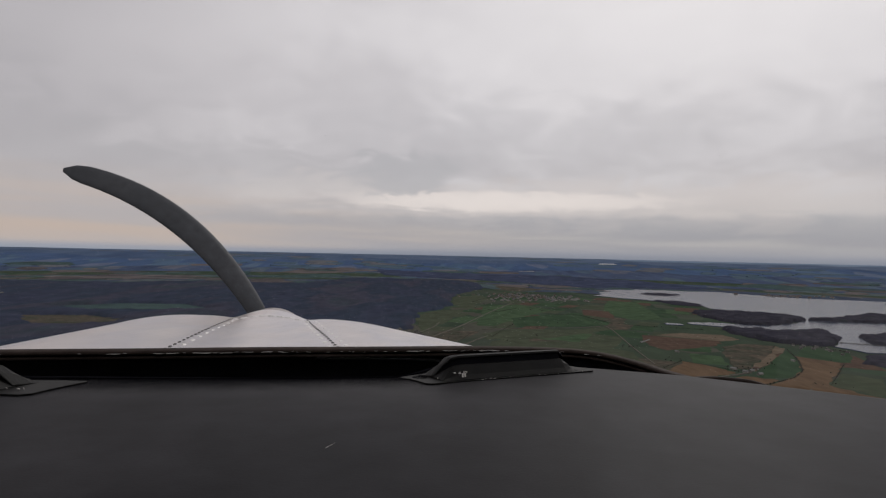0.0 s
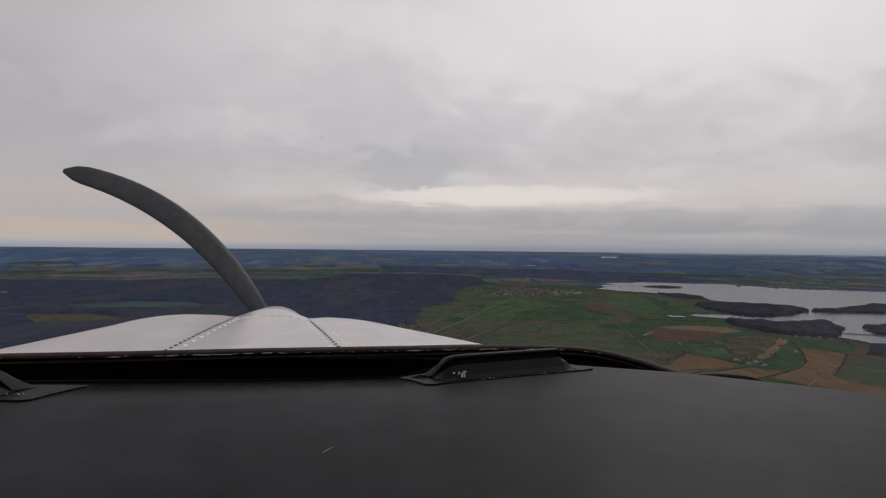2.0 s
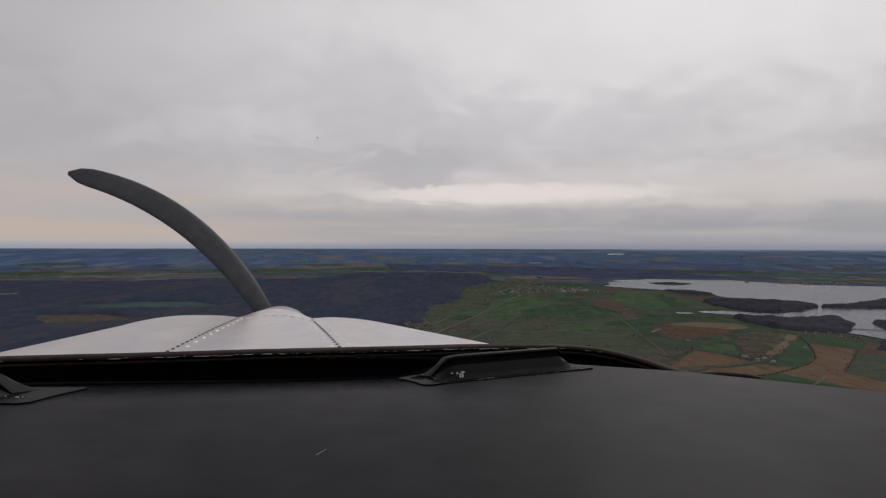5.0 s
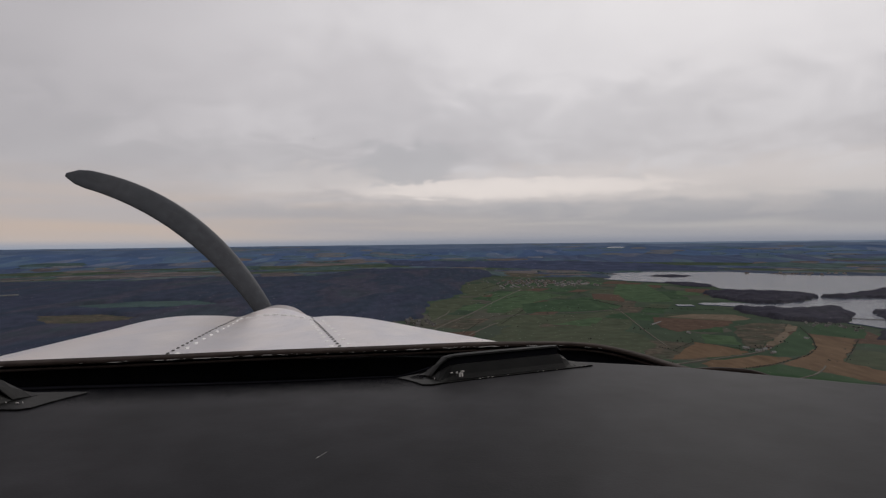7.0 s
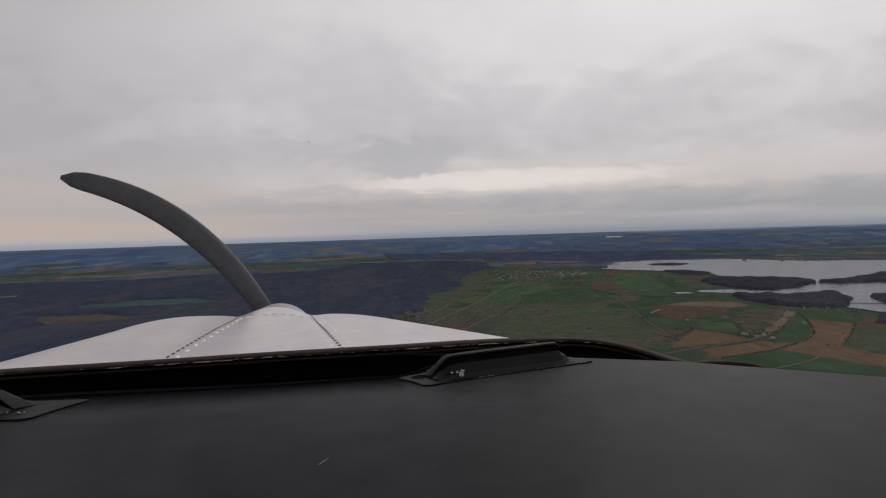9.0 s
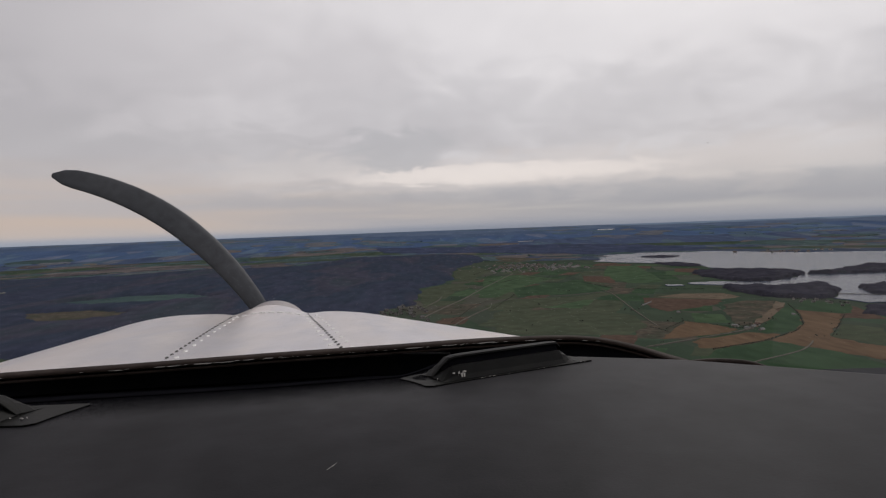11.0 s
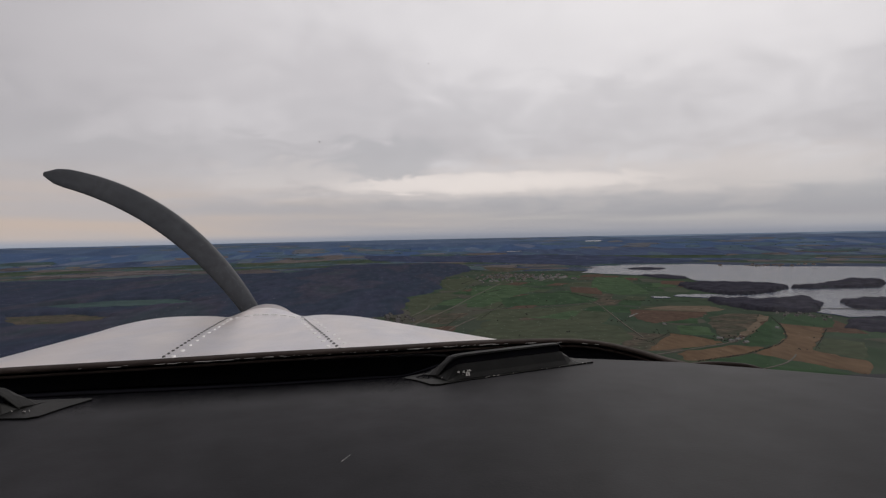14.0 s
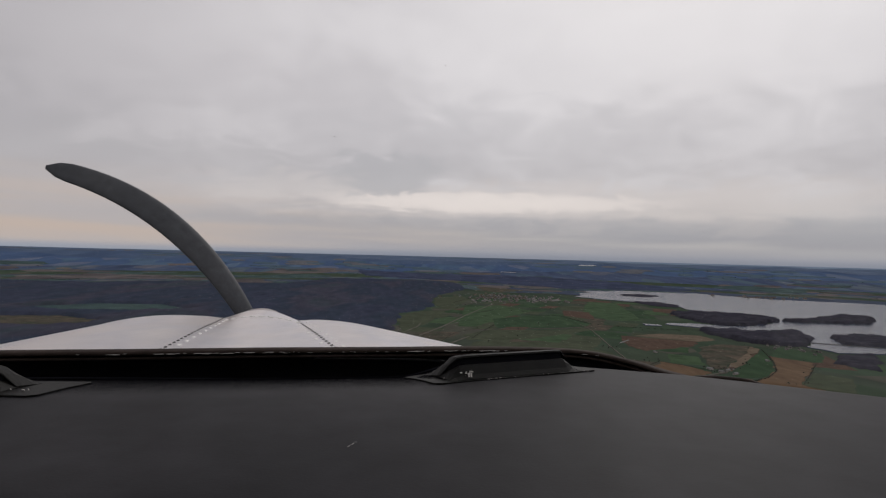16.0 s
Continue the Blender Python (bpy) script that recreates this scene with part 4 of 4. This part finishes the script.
def stud(mesh, name, at, stretch=1.0, turn=0.0):
    ob = new(name, mesh)
    ob.parent = cowling
    ob.matrix_basis = Matrix.Translation(at) @ pose(0, 0, 0, 0, 0, turn) @ Matrix.Diagonal((1, stretch, 1, 1))


for side, rear in ((-1, 0.162), (1, 0.128)):
    u_at = joint(side, rear)
    for k in range(22):
        y = 0.90 + 0.60 * k / 21
        lean = 12 if side < 0 else -6
        stud(HOLE, "fastener", cowl_point(u_at(y) - 0.003, y, 0.0026), 2.4, lean)
        if side < 0 and k % 2 == 0:
            stud(RIVET, "rivet", cowl_point(u_at(y) + 0.013, y, 0.001), 2.2, lean)
        if side > 0:
            if k % 2 == 0:
                stud(RIVET, "rivet", cowl_point(u_at(y) + 0.017, y, 0.001), 2.0, lean)
            if k % 2:
                stud(RIVET, "rivet", cowl_point(u_at(y) - 0.018, y, 0.001), 2.2, lean)
bm = bmesh.new()                       # joint between the top panel and the nose bowl
rows = []
for k in range(29):
    f = k / 14 - 1
    y = 1.455 - 0.012 * f * f
    rows.append([bm.verts.new(cowl_point(0.106 * f, y + dy, h)) for dy, h in ((-0.012, 0.0004), (-0.010, 0.0022), (0.008, 0.0022), (0.010, 0.0004))])
for r, q in zip(rows, rows[1:]):
    for i in range(3):
        bm.faces.new((r[i], r[i + 1], q[i + 1], q[i]))
part("joint_strip", bm, M_STRIP, cowling, "curved joint strip at the nose", smooth=True)
for k in range(9):                      # row round the foot of the nose dome
    f = k / 8 * 2 - 1
    stud(RIVET, "rivet", cowl_point(0.092 * f, 1.452 - 0.010 * f * f, 0.002), 2.6, 90)


# propeller: a hub behind the cowling's nose and two blades at rest, bowed to fit the camera's view
HUB = Vector((-0.655, 2.10, -0.335))
ACROSS, AHEAD = Vector((0.955, 0.296, 0)), Vector((-0.296, 0.955, 0))      # square to the nose and along it


def blade(b, c, width):
    """A blade from the hub, bowed past b to the tip c (across, up), thick at the root and thin at the tip."""
    a, b, c = HUB, HUB + ACROSS * b[0] + Vector((0, 0, b[1])), HUB + ACROSS * c[0] + Vector((0, 0, c[1]))
    bm = bmesh.new()
    rows = []
    n = 26
    for k in range(n + 1):
        t = k / n
        p = a * (1 - t) ** 2 + b * 2 * t * (1 - t) + c * t * t
        w = ((b - a) * (1 - t) + (c - b) * t).normalized()
        side = AHEAD.cross(w).normalized()
        chord = width * (0.45 + 0.75 * math.sin(math.pi * min(1, t * 0.80 + 0.08)) ** 0.8) * (1 - 0.75 * max(0, (t - 0.93) / 0.07) ** 2)
        thick = 0.030 * (1 - t) + 0.008
        twist = radians(38 - 26 * t)
        ring = []
        for i in range(12):
            an = 2 * math.pi * i / 12
            q, h = math.cos(an) * chord / 2, math.sin(an) * thick / 2
            ring.append(bm.verts.new(p + side * (q * math.cos(twist * 0.5) - h * math.sin(twist)) + AHEAD * (q * math.sin(twist) + h)))
        rows.append(ring)
    for r, q in zip(rows, rows[1:]):
        for i in range(12):
            bm.faces.new((r[i], r[(i + 1) % 12], q[(i + 1) % 12], q[i]))
    bm.faces.new(rows[0])
    bm.faces.new(rows[-1])
    return bm


bm = bmesh.new()
bmesh.ops.create_cone(bm, cap_ends=True, segments=32, radius1=0.13, radius2=0.10, depth=0.16, matrix=Matrix.Translation(HUB) @ pose(0, 0, 0, 0, 0, 17.2) @ pose(0, 0, 0, -90, 0, 0))
bmesh.ops.create_uvsphere(bm, u_segments=32, v_segments=12, radius=0.10, matrix=Matrix.Translation(HUB + AHEAD * 0.08) @ pose(0, 0, 0, 0, 0, 17.2) @ Matrix.Diagonal((1, 1.8, 1, 1)))
propeller = part("propeller", bm, M_SKIN, aircraft, "two-bladed propeller at rest with silver spinner", smooth=True)
part("blade", blade((-0.270, 0.530), (-0.715, 0.600), 0.074), M_BLADE, propeller, "matt grey propeller blade bowed to fit the view", smooth=True)
part("blade", blade((0.270, -0.530), (0.715, -0.600), 0.074), M_BLADE, propeller, "matt grey propeller blade bowed to fit the view", smooth=True)


# windscreen frame: a moulded rim along the foot of the windscreen
def bend(pts, n=10):
    """A smooth line through the points."""
    P, out = [Vector(p) for p in pts], []
    for i in range(len(P) - 1):
        a, b, c, d = P[max(i - 1, 0)], P[i], P[i + 1], P[min(i + 2, len(P) - 1)]
        for k in range(n):
            t = k / n
            out.append(0.5 * ((2 * b) + (c - a) * t + (2 * a - 5 * b + 4 * c - d) * t * t + (3 * b - a - 3 * c + d) * t ** 3))
    return out + [P[-1]]


RIM = bend([(-0.675, 0.700, -0.1511), (-0.575, 0.710, -0.1467), (-0.405, 0.735, -0.1443), (-0.242, 0.770, -0.1432), (-0.069, 0.800, -0.1421), (0.056, 0.820, -0.1406),
            (0.173, 0.835, -0.1415), (0.235, 0.825, -0.1440), (0.282, 0.790, -0.1502), (0.305, 0.745, -0.1532), (0.314, 0.690, -0.1504)])


def sweep(line, profile, mat, parent, name, label="", taper=None):
    """A profile of (inwards, up) steps carried along a line; taper(x) shortens what reaches outwards."""
    bm = bmesh.new()
    rows = []
    for i, p in enumerate(line):
        w = line[min(i + 1, len(line) - 1)] - line[max(i - 1, 0)]
        w.z = 0
        w.normalize()
        inn = Vector((w.y, -w.x, 0))
        k = taper(p.x) if taper else 1.0
        rows.append([bm.verts.new(p + inn * (a * k if a < 0 else a) + Vector((0, 0, h if a > -0.02 else h * (0.35 + 0.65 * k)))) for a, h in profile])
    n = len(profile)
    for r, q in zip(rows, rows[1:]):
        for i in range(n):
            bm.faces.new((r[i], r[(i + 1) % n], q[(i + 1) % n], q[i]))
    bm.faces.new(rows[0])
    bm.faces.new(rows[-1])
    return part(name, bm, mat, parent, label, smooth=True)


# Outward shelf, hidden behind the rim, added to keep light off the deck.
def shelf(x):
    return float(1 - 0.86 * step(np.float64(x), 0.02, 0.22))


rim = sweep(RIM, [(-0.10, -0.0225), (-0.006, 0.0), (0.006, -0.001), (0.0085, -0.0025), (0.0085, -0.0058), (0.004, -0.0072), (-0.10, -0.031)],
            M_RUBBER, aircraft, "windscreen_frame", "weathered black windscreen frame with chipped edge", shelf)
# Inner wall under the rim, coloured black as the shade there.
sweep(RIM, [(-0.100, -0.024), (-0.096, -0.024), (-0.096, -0.110), (-0.100, -0.110)], M_TROUGH, rim, "recess_wall", "wall under the frame, painted black for shade", shelf)
# narrow bead under the rim's edge
sweep([p + Vector((0, 0, -0.0105)) for p in RIM], [(0.000, 0.0015), (0.006, 0.001), (0.006, -0.002), (0.000, -0.0025)], M_RUBBER, rim, "bead", "thin black bead under the rim")
rr = random.Random(5)
CHIP = []
for k in range(3):
    bm = bmesh.new()
    n = 9
    vs = [bm.verts.new((math.cos(2 * math.pi * i / n) * 0.009 * rr.uniform(0.6, 1.2), math.sin(2 * math.pi * i / n) * 0.0013 * rr.uniform(0.5, 1.2), 0)) for i in range(n)]
    top = bmesh.ops.extrude_face_region(bm, geom=[bm.faces.new(vs)])["geom"]
    bmesh.ops.translate(bm, vec=(0, 0, 0.0006), verts=[v for v in top if isinstance(v, bmesh.types.BMVert)])
    bmesh.ops.recalc_face_normals(bm, faces=bm.faces)
    me = bpy.data.meshes.new("paint_chip")
    bm.to_mesh(me)
    bm.free()
    me.materials.append(M_CHIP)
    CHIP.append(me)
for k in range(80):
    i = int(rr.triangular(10, 75, 32))
    p, w = RIM[i], (RIM[i + 1] - RIM[i - 1]).normalized()
    inn = Vector((w.y, -w.x, 0))
    ob = new("paint_chip", rr.choice(CHIP))
    ob.parent = rim
    s = rr.choice((0.1, 0.15, 0.2, 0.3, 0.6))
    ob.matrix_basis = Matrix.Translation(p + inn * 0.0087 + w * rr.uniform(-.01, .01) + Vector((0, 0, -0.0049 + rr.uniform(-0.0006, 0.0006)))) @ pose(0, 0, 0, 0, 0, math.degrees(math.atan2(w.y, w.x))) @ pose(0, 0, 0, 75, 0, 0) @ Matrix.Diagonal((s * 1.6, s * 0.45 + 0.15, 1, 1))


# glareshield: a broad black deck, rolled down at its far edge
def shield_edge(x):
    right = 0.728 - 0.27 * np.clip(x - 0.18, 0, None) - 0.22 * np.clip(x - 0.30, 0, None)
    left = 0.905 + 0.17 * x
    f = step(-x, 0.06, 0.16)
    return right + (left - right) * f


def shield_z(X, Y):
    """Height of the deck: level, sinking away under the rim behind the cowling, rolled down at its free edge."""
    dip = step(-X, -0.03, 0.06)
    E = shield_edge(X)
    past = Y - (0.535 + 0.178 * X + 0.030 * step(-X, 0.15, 0.55))                     # how far the deck runs on towards the rim
    Z = -0.150 - dip * 0.53 * bow(past, 0.20) - (1 - dip) * np.clip((Y - E + 0.006) / 0.016, 0, 1) ** 2 * 0.02
    return Z - 0.012 * np.clip(0.30 - Y, 0, None) / 0.09 + 0.0015 * np.sin(X * 5 + 1.0)


def build_shield():
    xs, vs = np.linspace(-1.0, 1.0, 160), np.linspace(0, 1, 90)
    X, V = np.meshgrid(xs, vs, indexing="ij")
    Y = 0.215 + (shield_edge(X) + 0.010 - 0.215) * V
    Z = shield_z(X, Y)
    V3 = np.stack([X, Y, Z], -1).reshape(-1, 3)
    ob = raw("glareshield", V3, grid_faces(len(xs), len(vs)), M_SHIELD, aircraft, "matt black glareshield deck with scuffs")
    solid = ob.modifiers.new("board", "SOLIDIFY")
    solid.thickness, solid.offset = 0.006, 1
    return ob


shield = build_shield()
bm = bmesh.new()                                   # trough between deck and windscreen, black in place of its shade
box(bm, 1.9, 0.49, 0.006, (0, 0.615, -0.215))
box(bm, 1.1, 0.13, 0.006, (-0.40, 0.925, -0.2152))
part("trough", bm, M_TROUGH, aircraft, "trough behind the glareshield, painted black for shade")


def build_shade_band():
    """Shade painted on the deck's far part: a black sheet, thinning towards the cabin into ever fewer loose dots."""
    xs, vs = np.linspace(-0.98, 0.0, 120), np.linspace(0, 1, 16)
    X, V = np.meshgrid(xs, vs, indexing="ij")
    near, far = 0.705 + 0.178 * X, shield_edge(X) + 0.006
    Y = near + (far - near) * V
    sheet_ob = raw("shade_sheet", np.stack([X, Y, shield_z(X, Y) + 0.0012], -1).reshape(-1, 3), grid_faces(len(xs), len(vs)), M_SHADE, shield, "black sheet painting shade on the far deck")
    solid = sheet_ob.modifiers.new("backing", "SOLIDIFY")
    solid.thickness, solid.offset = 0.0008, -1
    # Scattered black dots dither the shade into a soft edge.
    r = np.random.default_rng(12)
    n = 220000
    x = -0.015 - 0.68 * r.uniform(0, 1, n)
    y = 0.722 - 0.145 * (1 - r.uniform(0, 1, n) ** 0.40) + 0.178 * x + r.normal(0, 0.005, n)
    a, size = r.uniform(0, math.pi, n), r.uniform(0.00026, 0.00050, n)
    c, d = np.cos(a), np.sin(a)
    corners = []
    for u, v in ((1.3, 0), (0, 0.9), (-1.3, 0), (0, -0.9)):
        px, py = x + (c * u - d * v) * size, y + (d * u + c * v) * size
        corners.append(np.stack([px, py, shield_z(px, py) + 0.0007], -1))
    me = bpy.data.meshes.new("shade_dots")
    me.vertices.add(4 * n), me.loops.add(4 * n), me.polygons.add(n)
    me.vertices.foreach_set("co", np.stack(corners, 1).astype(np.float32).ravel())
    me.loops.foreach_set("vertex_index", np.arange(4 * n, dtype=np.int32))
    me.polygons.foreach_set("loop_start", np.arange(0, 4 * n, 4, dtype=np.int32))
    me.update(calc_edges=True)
    me.materials.append(M_SHADE)
    dither = tagged(new("shade_dots", me), "black dots thinning out the painted shade", kind="stuff")
    dither.parent = shield


build_shade_band()
bm = bmesh.new()                                   # panel under the deck
box(bm, 1.9, 0.02, 0.40, (0, 0.26, -0.40))
part("instrument_panel", bm, M_CABIN, aircraft, "plain dark panel under the glareshield")


def vent(origin, along, away, length, inset=0.0):
    """A demister outlet: a flanged base, a sloping face, a shade-black strip as slot and a rounded lip over it."""
    o, e, n = Vector(origin), Vector((*along, 0)).normalized(), Vector((*away, 0)).normalized()

    def P(s, d, z):
        p = o + e * s + n * d
        p.z = float(shield_z(np.float64(p.x), np.float64(min(p.y, 0.70)))) + 0.0004 + z
        return p
    bm = bmesh.new()
    f = bm.faces.new([bm.verts.new(P(s, d, -0.0003)) for s, d in ((0.004, -0.002), (length + 0.012, -0.001), (length + 0.014, 0.003), (length - 0.02, 0.085), (0.0, 0.085), (-0.006, 0.078), (-0.006, 0.05), (-0.005, 0.025), (-0.004, 0.004))])
    ex = bmesh.ops.extrude_face_region(bm, geom=[f])["geom"]
    bmesh.ops.translate(bm, vec=(0, 0, 0.0018), verts=[v for v in ex if isinstance(v, bmesh.types.BMVert)])
    base = part("air_vent", bm, M_VENT, shield, "black moulded demister vent with chipped paint")
    bm = bmesh.new()
    rows, slot = [], []
    N = 22
    for k in range(N + 1):
        t = k / N
        rise = min(1, t / 0.12, (1 - t) / 0.10)
        rise = math.sin(rise * math.pi / 2)
        s = 0.012 + inset + t * (length - 0.020 - inset)
        back = 0.012 * (1 - rise)
        h = 0.003 + 0.0220 * rise
        prof = [(0.003, 0.0012), (0.008, h * 0.22), (0.013, h * 0.45), (0.0165 + back, h * 0.60), (0.036, h * 0.58), (0.036, h * 0.865), (0.022 + back, h * 0.87),
                (0.0205 + back, h * 0.91), (0.0215 + back, h * 0.98), (0.026 + back, h), (0.040, h * 0.90), (0.056, h * 0.5), (0.074, 0.0012)]
        slot.append([P(s, 0.0190 + back, h * 0.59), P(s, 0.0235 + back, h * 0.872)])
        rows.append([bm.verts.new(P(s, d, z)) for d, z in prof])
    m = len(rows[0])
    for r, q in zip(rows, rows[1:]):
        for i in range(m - 1):
            bm.faces.new((r[i], r[i + 1], q[i + 1], q[i]))
    bm.faces.new(rows[0])
    bm.faces.new(rows[-1])
    part("hood", bm, M_VENT, base, "sloping black vent hood with a slot")
    # Black strip set under the lip, standing for the shade inside the slot.
    bm = bmesh.new()
    prev = None
    for lo, hi in slot[1:-2]:
        col = [bm.verts.new(p) for p in (lo, hi, hi + n * 0.003, lo + n * 0.003)]
        if prev:
            for i in range(4):
                bm.faces.new((prev[i], prev[(i + 1) % 4], col[(i + 1) % 4], col[i]))
        prev = col
    part("slot", bm, M_SHADE, base, "black strip for the shade in the slot")
    g = random.Random(3)
    for k in range(34):
        if k < 14:
            p = P(g.uniform(0.012, 0.05), g.uniform(0.004, 0.03), 0.0022) if k < 5 else P(0.0365 + 0.003 * (k - 5) + inset, 0.0072, 0.0052) if k < 7 else P(g.uniform(0.022, 0.050) + inset, 0.0082, g.uniform(0.0045, 0.0090))
        elif k < 24:
            p = P(g.uniform(0.06, length), -0.0025, g.uniform(0.0008, 0.0018))
        else:
            p = P(g.uniform(0.055, length - 0.05), 0.0235, g.uniform(0.0213, 0.0226))
        ob = new("paint_chip", g.choice(CHIP))
        ob.parent = base
        w = 0.20 if k in (5, 6) else g.uniform(0.10, 0.34)
        ob.matrix_basis = Matrix.Translation(p) @ pose(0, 0, 0, 0, 0, math.degrees(math.atan2(e.y, e.x))) @ pose(0, 0, 0, 60, 12 if k in (5, 6) else g.uniform(-60, 60) if k < 14 else 0, 0) @ Matrix.Diagonal((w * 0.7, 3.2 if k in (5, 6) else w * 2.2 if k < 14 else w, 1, 1))
    return base


vent((-0.009, 0.597, -0.1495), (0.205, 0.098), (-0.098, 0.205), 0.210, 0.006)
vent((-0.384, 0.511, -0.1500), (-1.0, 0.02), (0.02, 1.0), 0.24, 0.026)
# a short bright scuff on the deck
for k, (x, y, w) in enumerate(((-0.0760, 0.3925, 0.26), (-0.0742, 0.3970, 0.34), (-0.0727, 0.4010, 0.16))):
    ob = new("scuff", CHIP[k % 3])
    ob.parent = shield
    ob.matrix_basis = Matrix.Translation((x, y, -0.1491)) @ pose(0, 0, 0, 0, 0, 69) @ Matrix.Diagonal((w, w * 0.5, 0.3, 1))

# the camera's cabin: transparencies, sides, roof and rear wall
# The windscreen's slight veil also stands for haze over the land.
M_SCREEN, M_SIDE = glass("veiled_acrylic", 0.009), glass("reflection_veil_acrylic", 0.019)


def pane(name, foot, head, mat, label):
    n = len(foot)
    bow = [[a.lerp(b, t) + Vector((0, 0.06, 0.03)) * math.sin(math.pi * t) for t in (0, .2, .4, .6, .8, 1)] for a, b in zip(foot, head)]
    ob = raw(name, [v for r in bow for v in r], grid_faces(n, 6), mat, aircraft, label)
    ob.visible_shadow = False
    return ob


foot = [p + Vector((0, 0.004, 0.001)) for p in RIM[2:]] + [Vector((0.342, 0.682, -0.1495)), Vector((0.40, 0.66, -0.1495))]
head = [Vector((-0.60 + 0.98 * i / (len(foot) - 1), 0.40, 0.40)) for i in range(len(foot))]
screen = pane("windscreen", foot, head, M_SCREEN, "acrylic windscreen, its veil standing for land haze")
for x, y, z, r in ((-0.132, 0.600, 0.119, 0.0006), (-0.012, 0.600, 0.203, 0.0005), (0.287, 0.575, 0.103, 0.0005)):      # flies and dirt on the outside
    bm = bmesh.new()
    bmesh.ops.create_icosphere(bm, subdivisions=1, radius=r)
    bmesh.ops.transform(bm, matrix=Matrix.Translation((x, y, z)) @ Matrix.Diagonal((1.4, 0.4, 1, 1)), verts=bm.verts)
    part("speck", bm, M_SPECK, screen, "small grey dirt speck")
# Veil stands for a reflection; pane edge placed to fit the camera's view.
foot2 = [Vector((0.40 + 0.39 * i / 10, 0.66 - 0.55 * (i / 10) ** 1.3, -0.1495)) for i in range(11)]
head2 = [Vector((0.38 + 0.22 * i / 10, 0.40 - 0.40 * i / 10, 0.40)) for i in range(11)]
pane("side_window", foot2, head2, M_SIDE, "acrylic side window, its veil standing for a reflection")
sweep(bend([(0.312, 0.690, -0.1515), (0.345, 0.692, -0.1500), (0.378, 0.678, -0.1500), (0.394, 0.662, -0.1535)]), [(-0.004, -0.006), (-0.003, 0.0), (0.003, 0.0005), (0.005, -0.003), (0.004, -0.008)], M_RUBBER, aircraft, "window_seal", "short black window seal")
# Unseen cabin shell, added; its roof and rear wall shade the deck.
for nm, size, at in (("rear_wall", (1.9, 0.04, 1.1), (0, -0.95, -0.06)), ("cabin_floor", (1.9, 1.3, 0.03), (0, -0.34, -0.625)), ("cabin_roof", (1.2, 1.0, 0.03), (0, -0.45, 0.47)),
                     ("cabin_side", (0.03, 1.6, 0.45), (-0.97, -0.15, -0.40)), ("cabin_side", (0.03, 1.6, 0.45), (0.97, -0.15, -0.40))):
    bm = bmesh.new()
    box(bm, *size, at)
    part(nm, bm, M_CABIN, aircraft, "plain grey cabin lining")
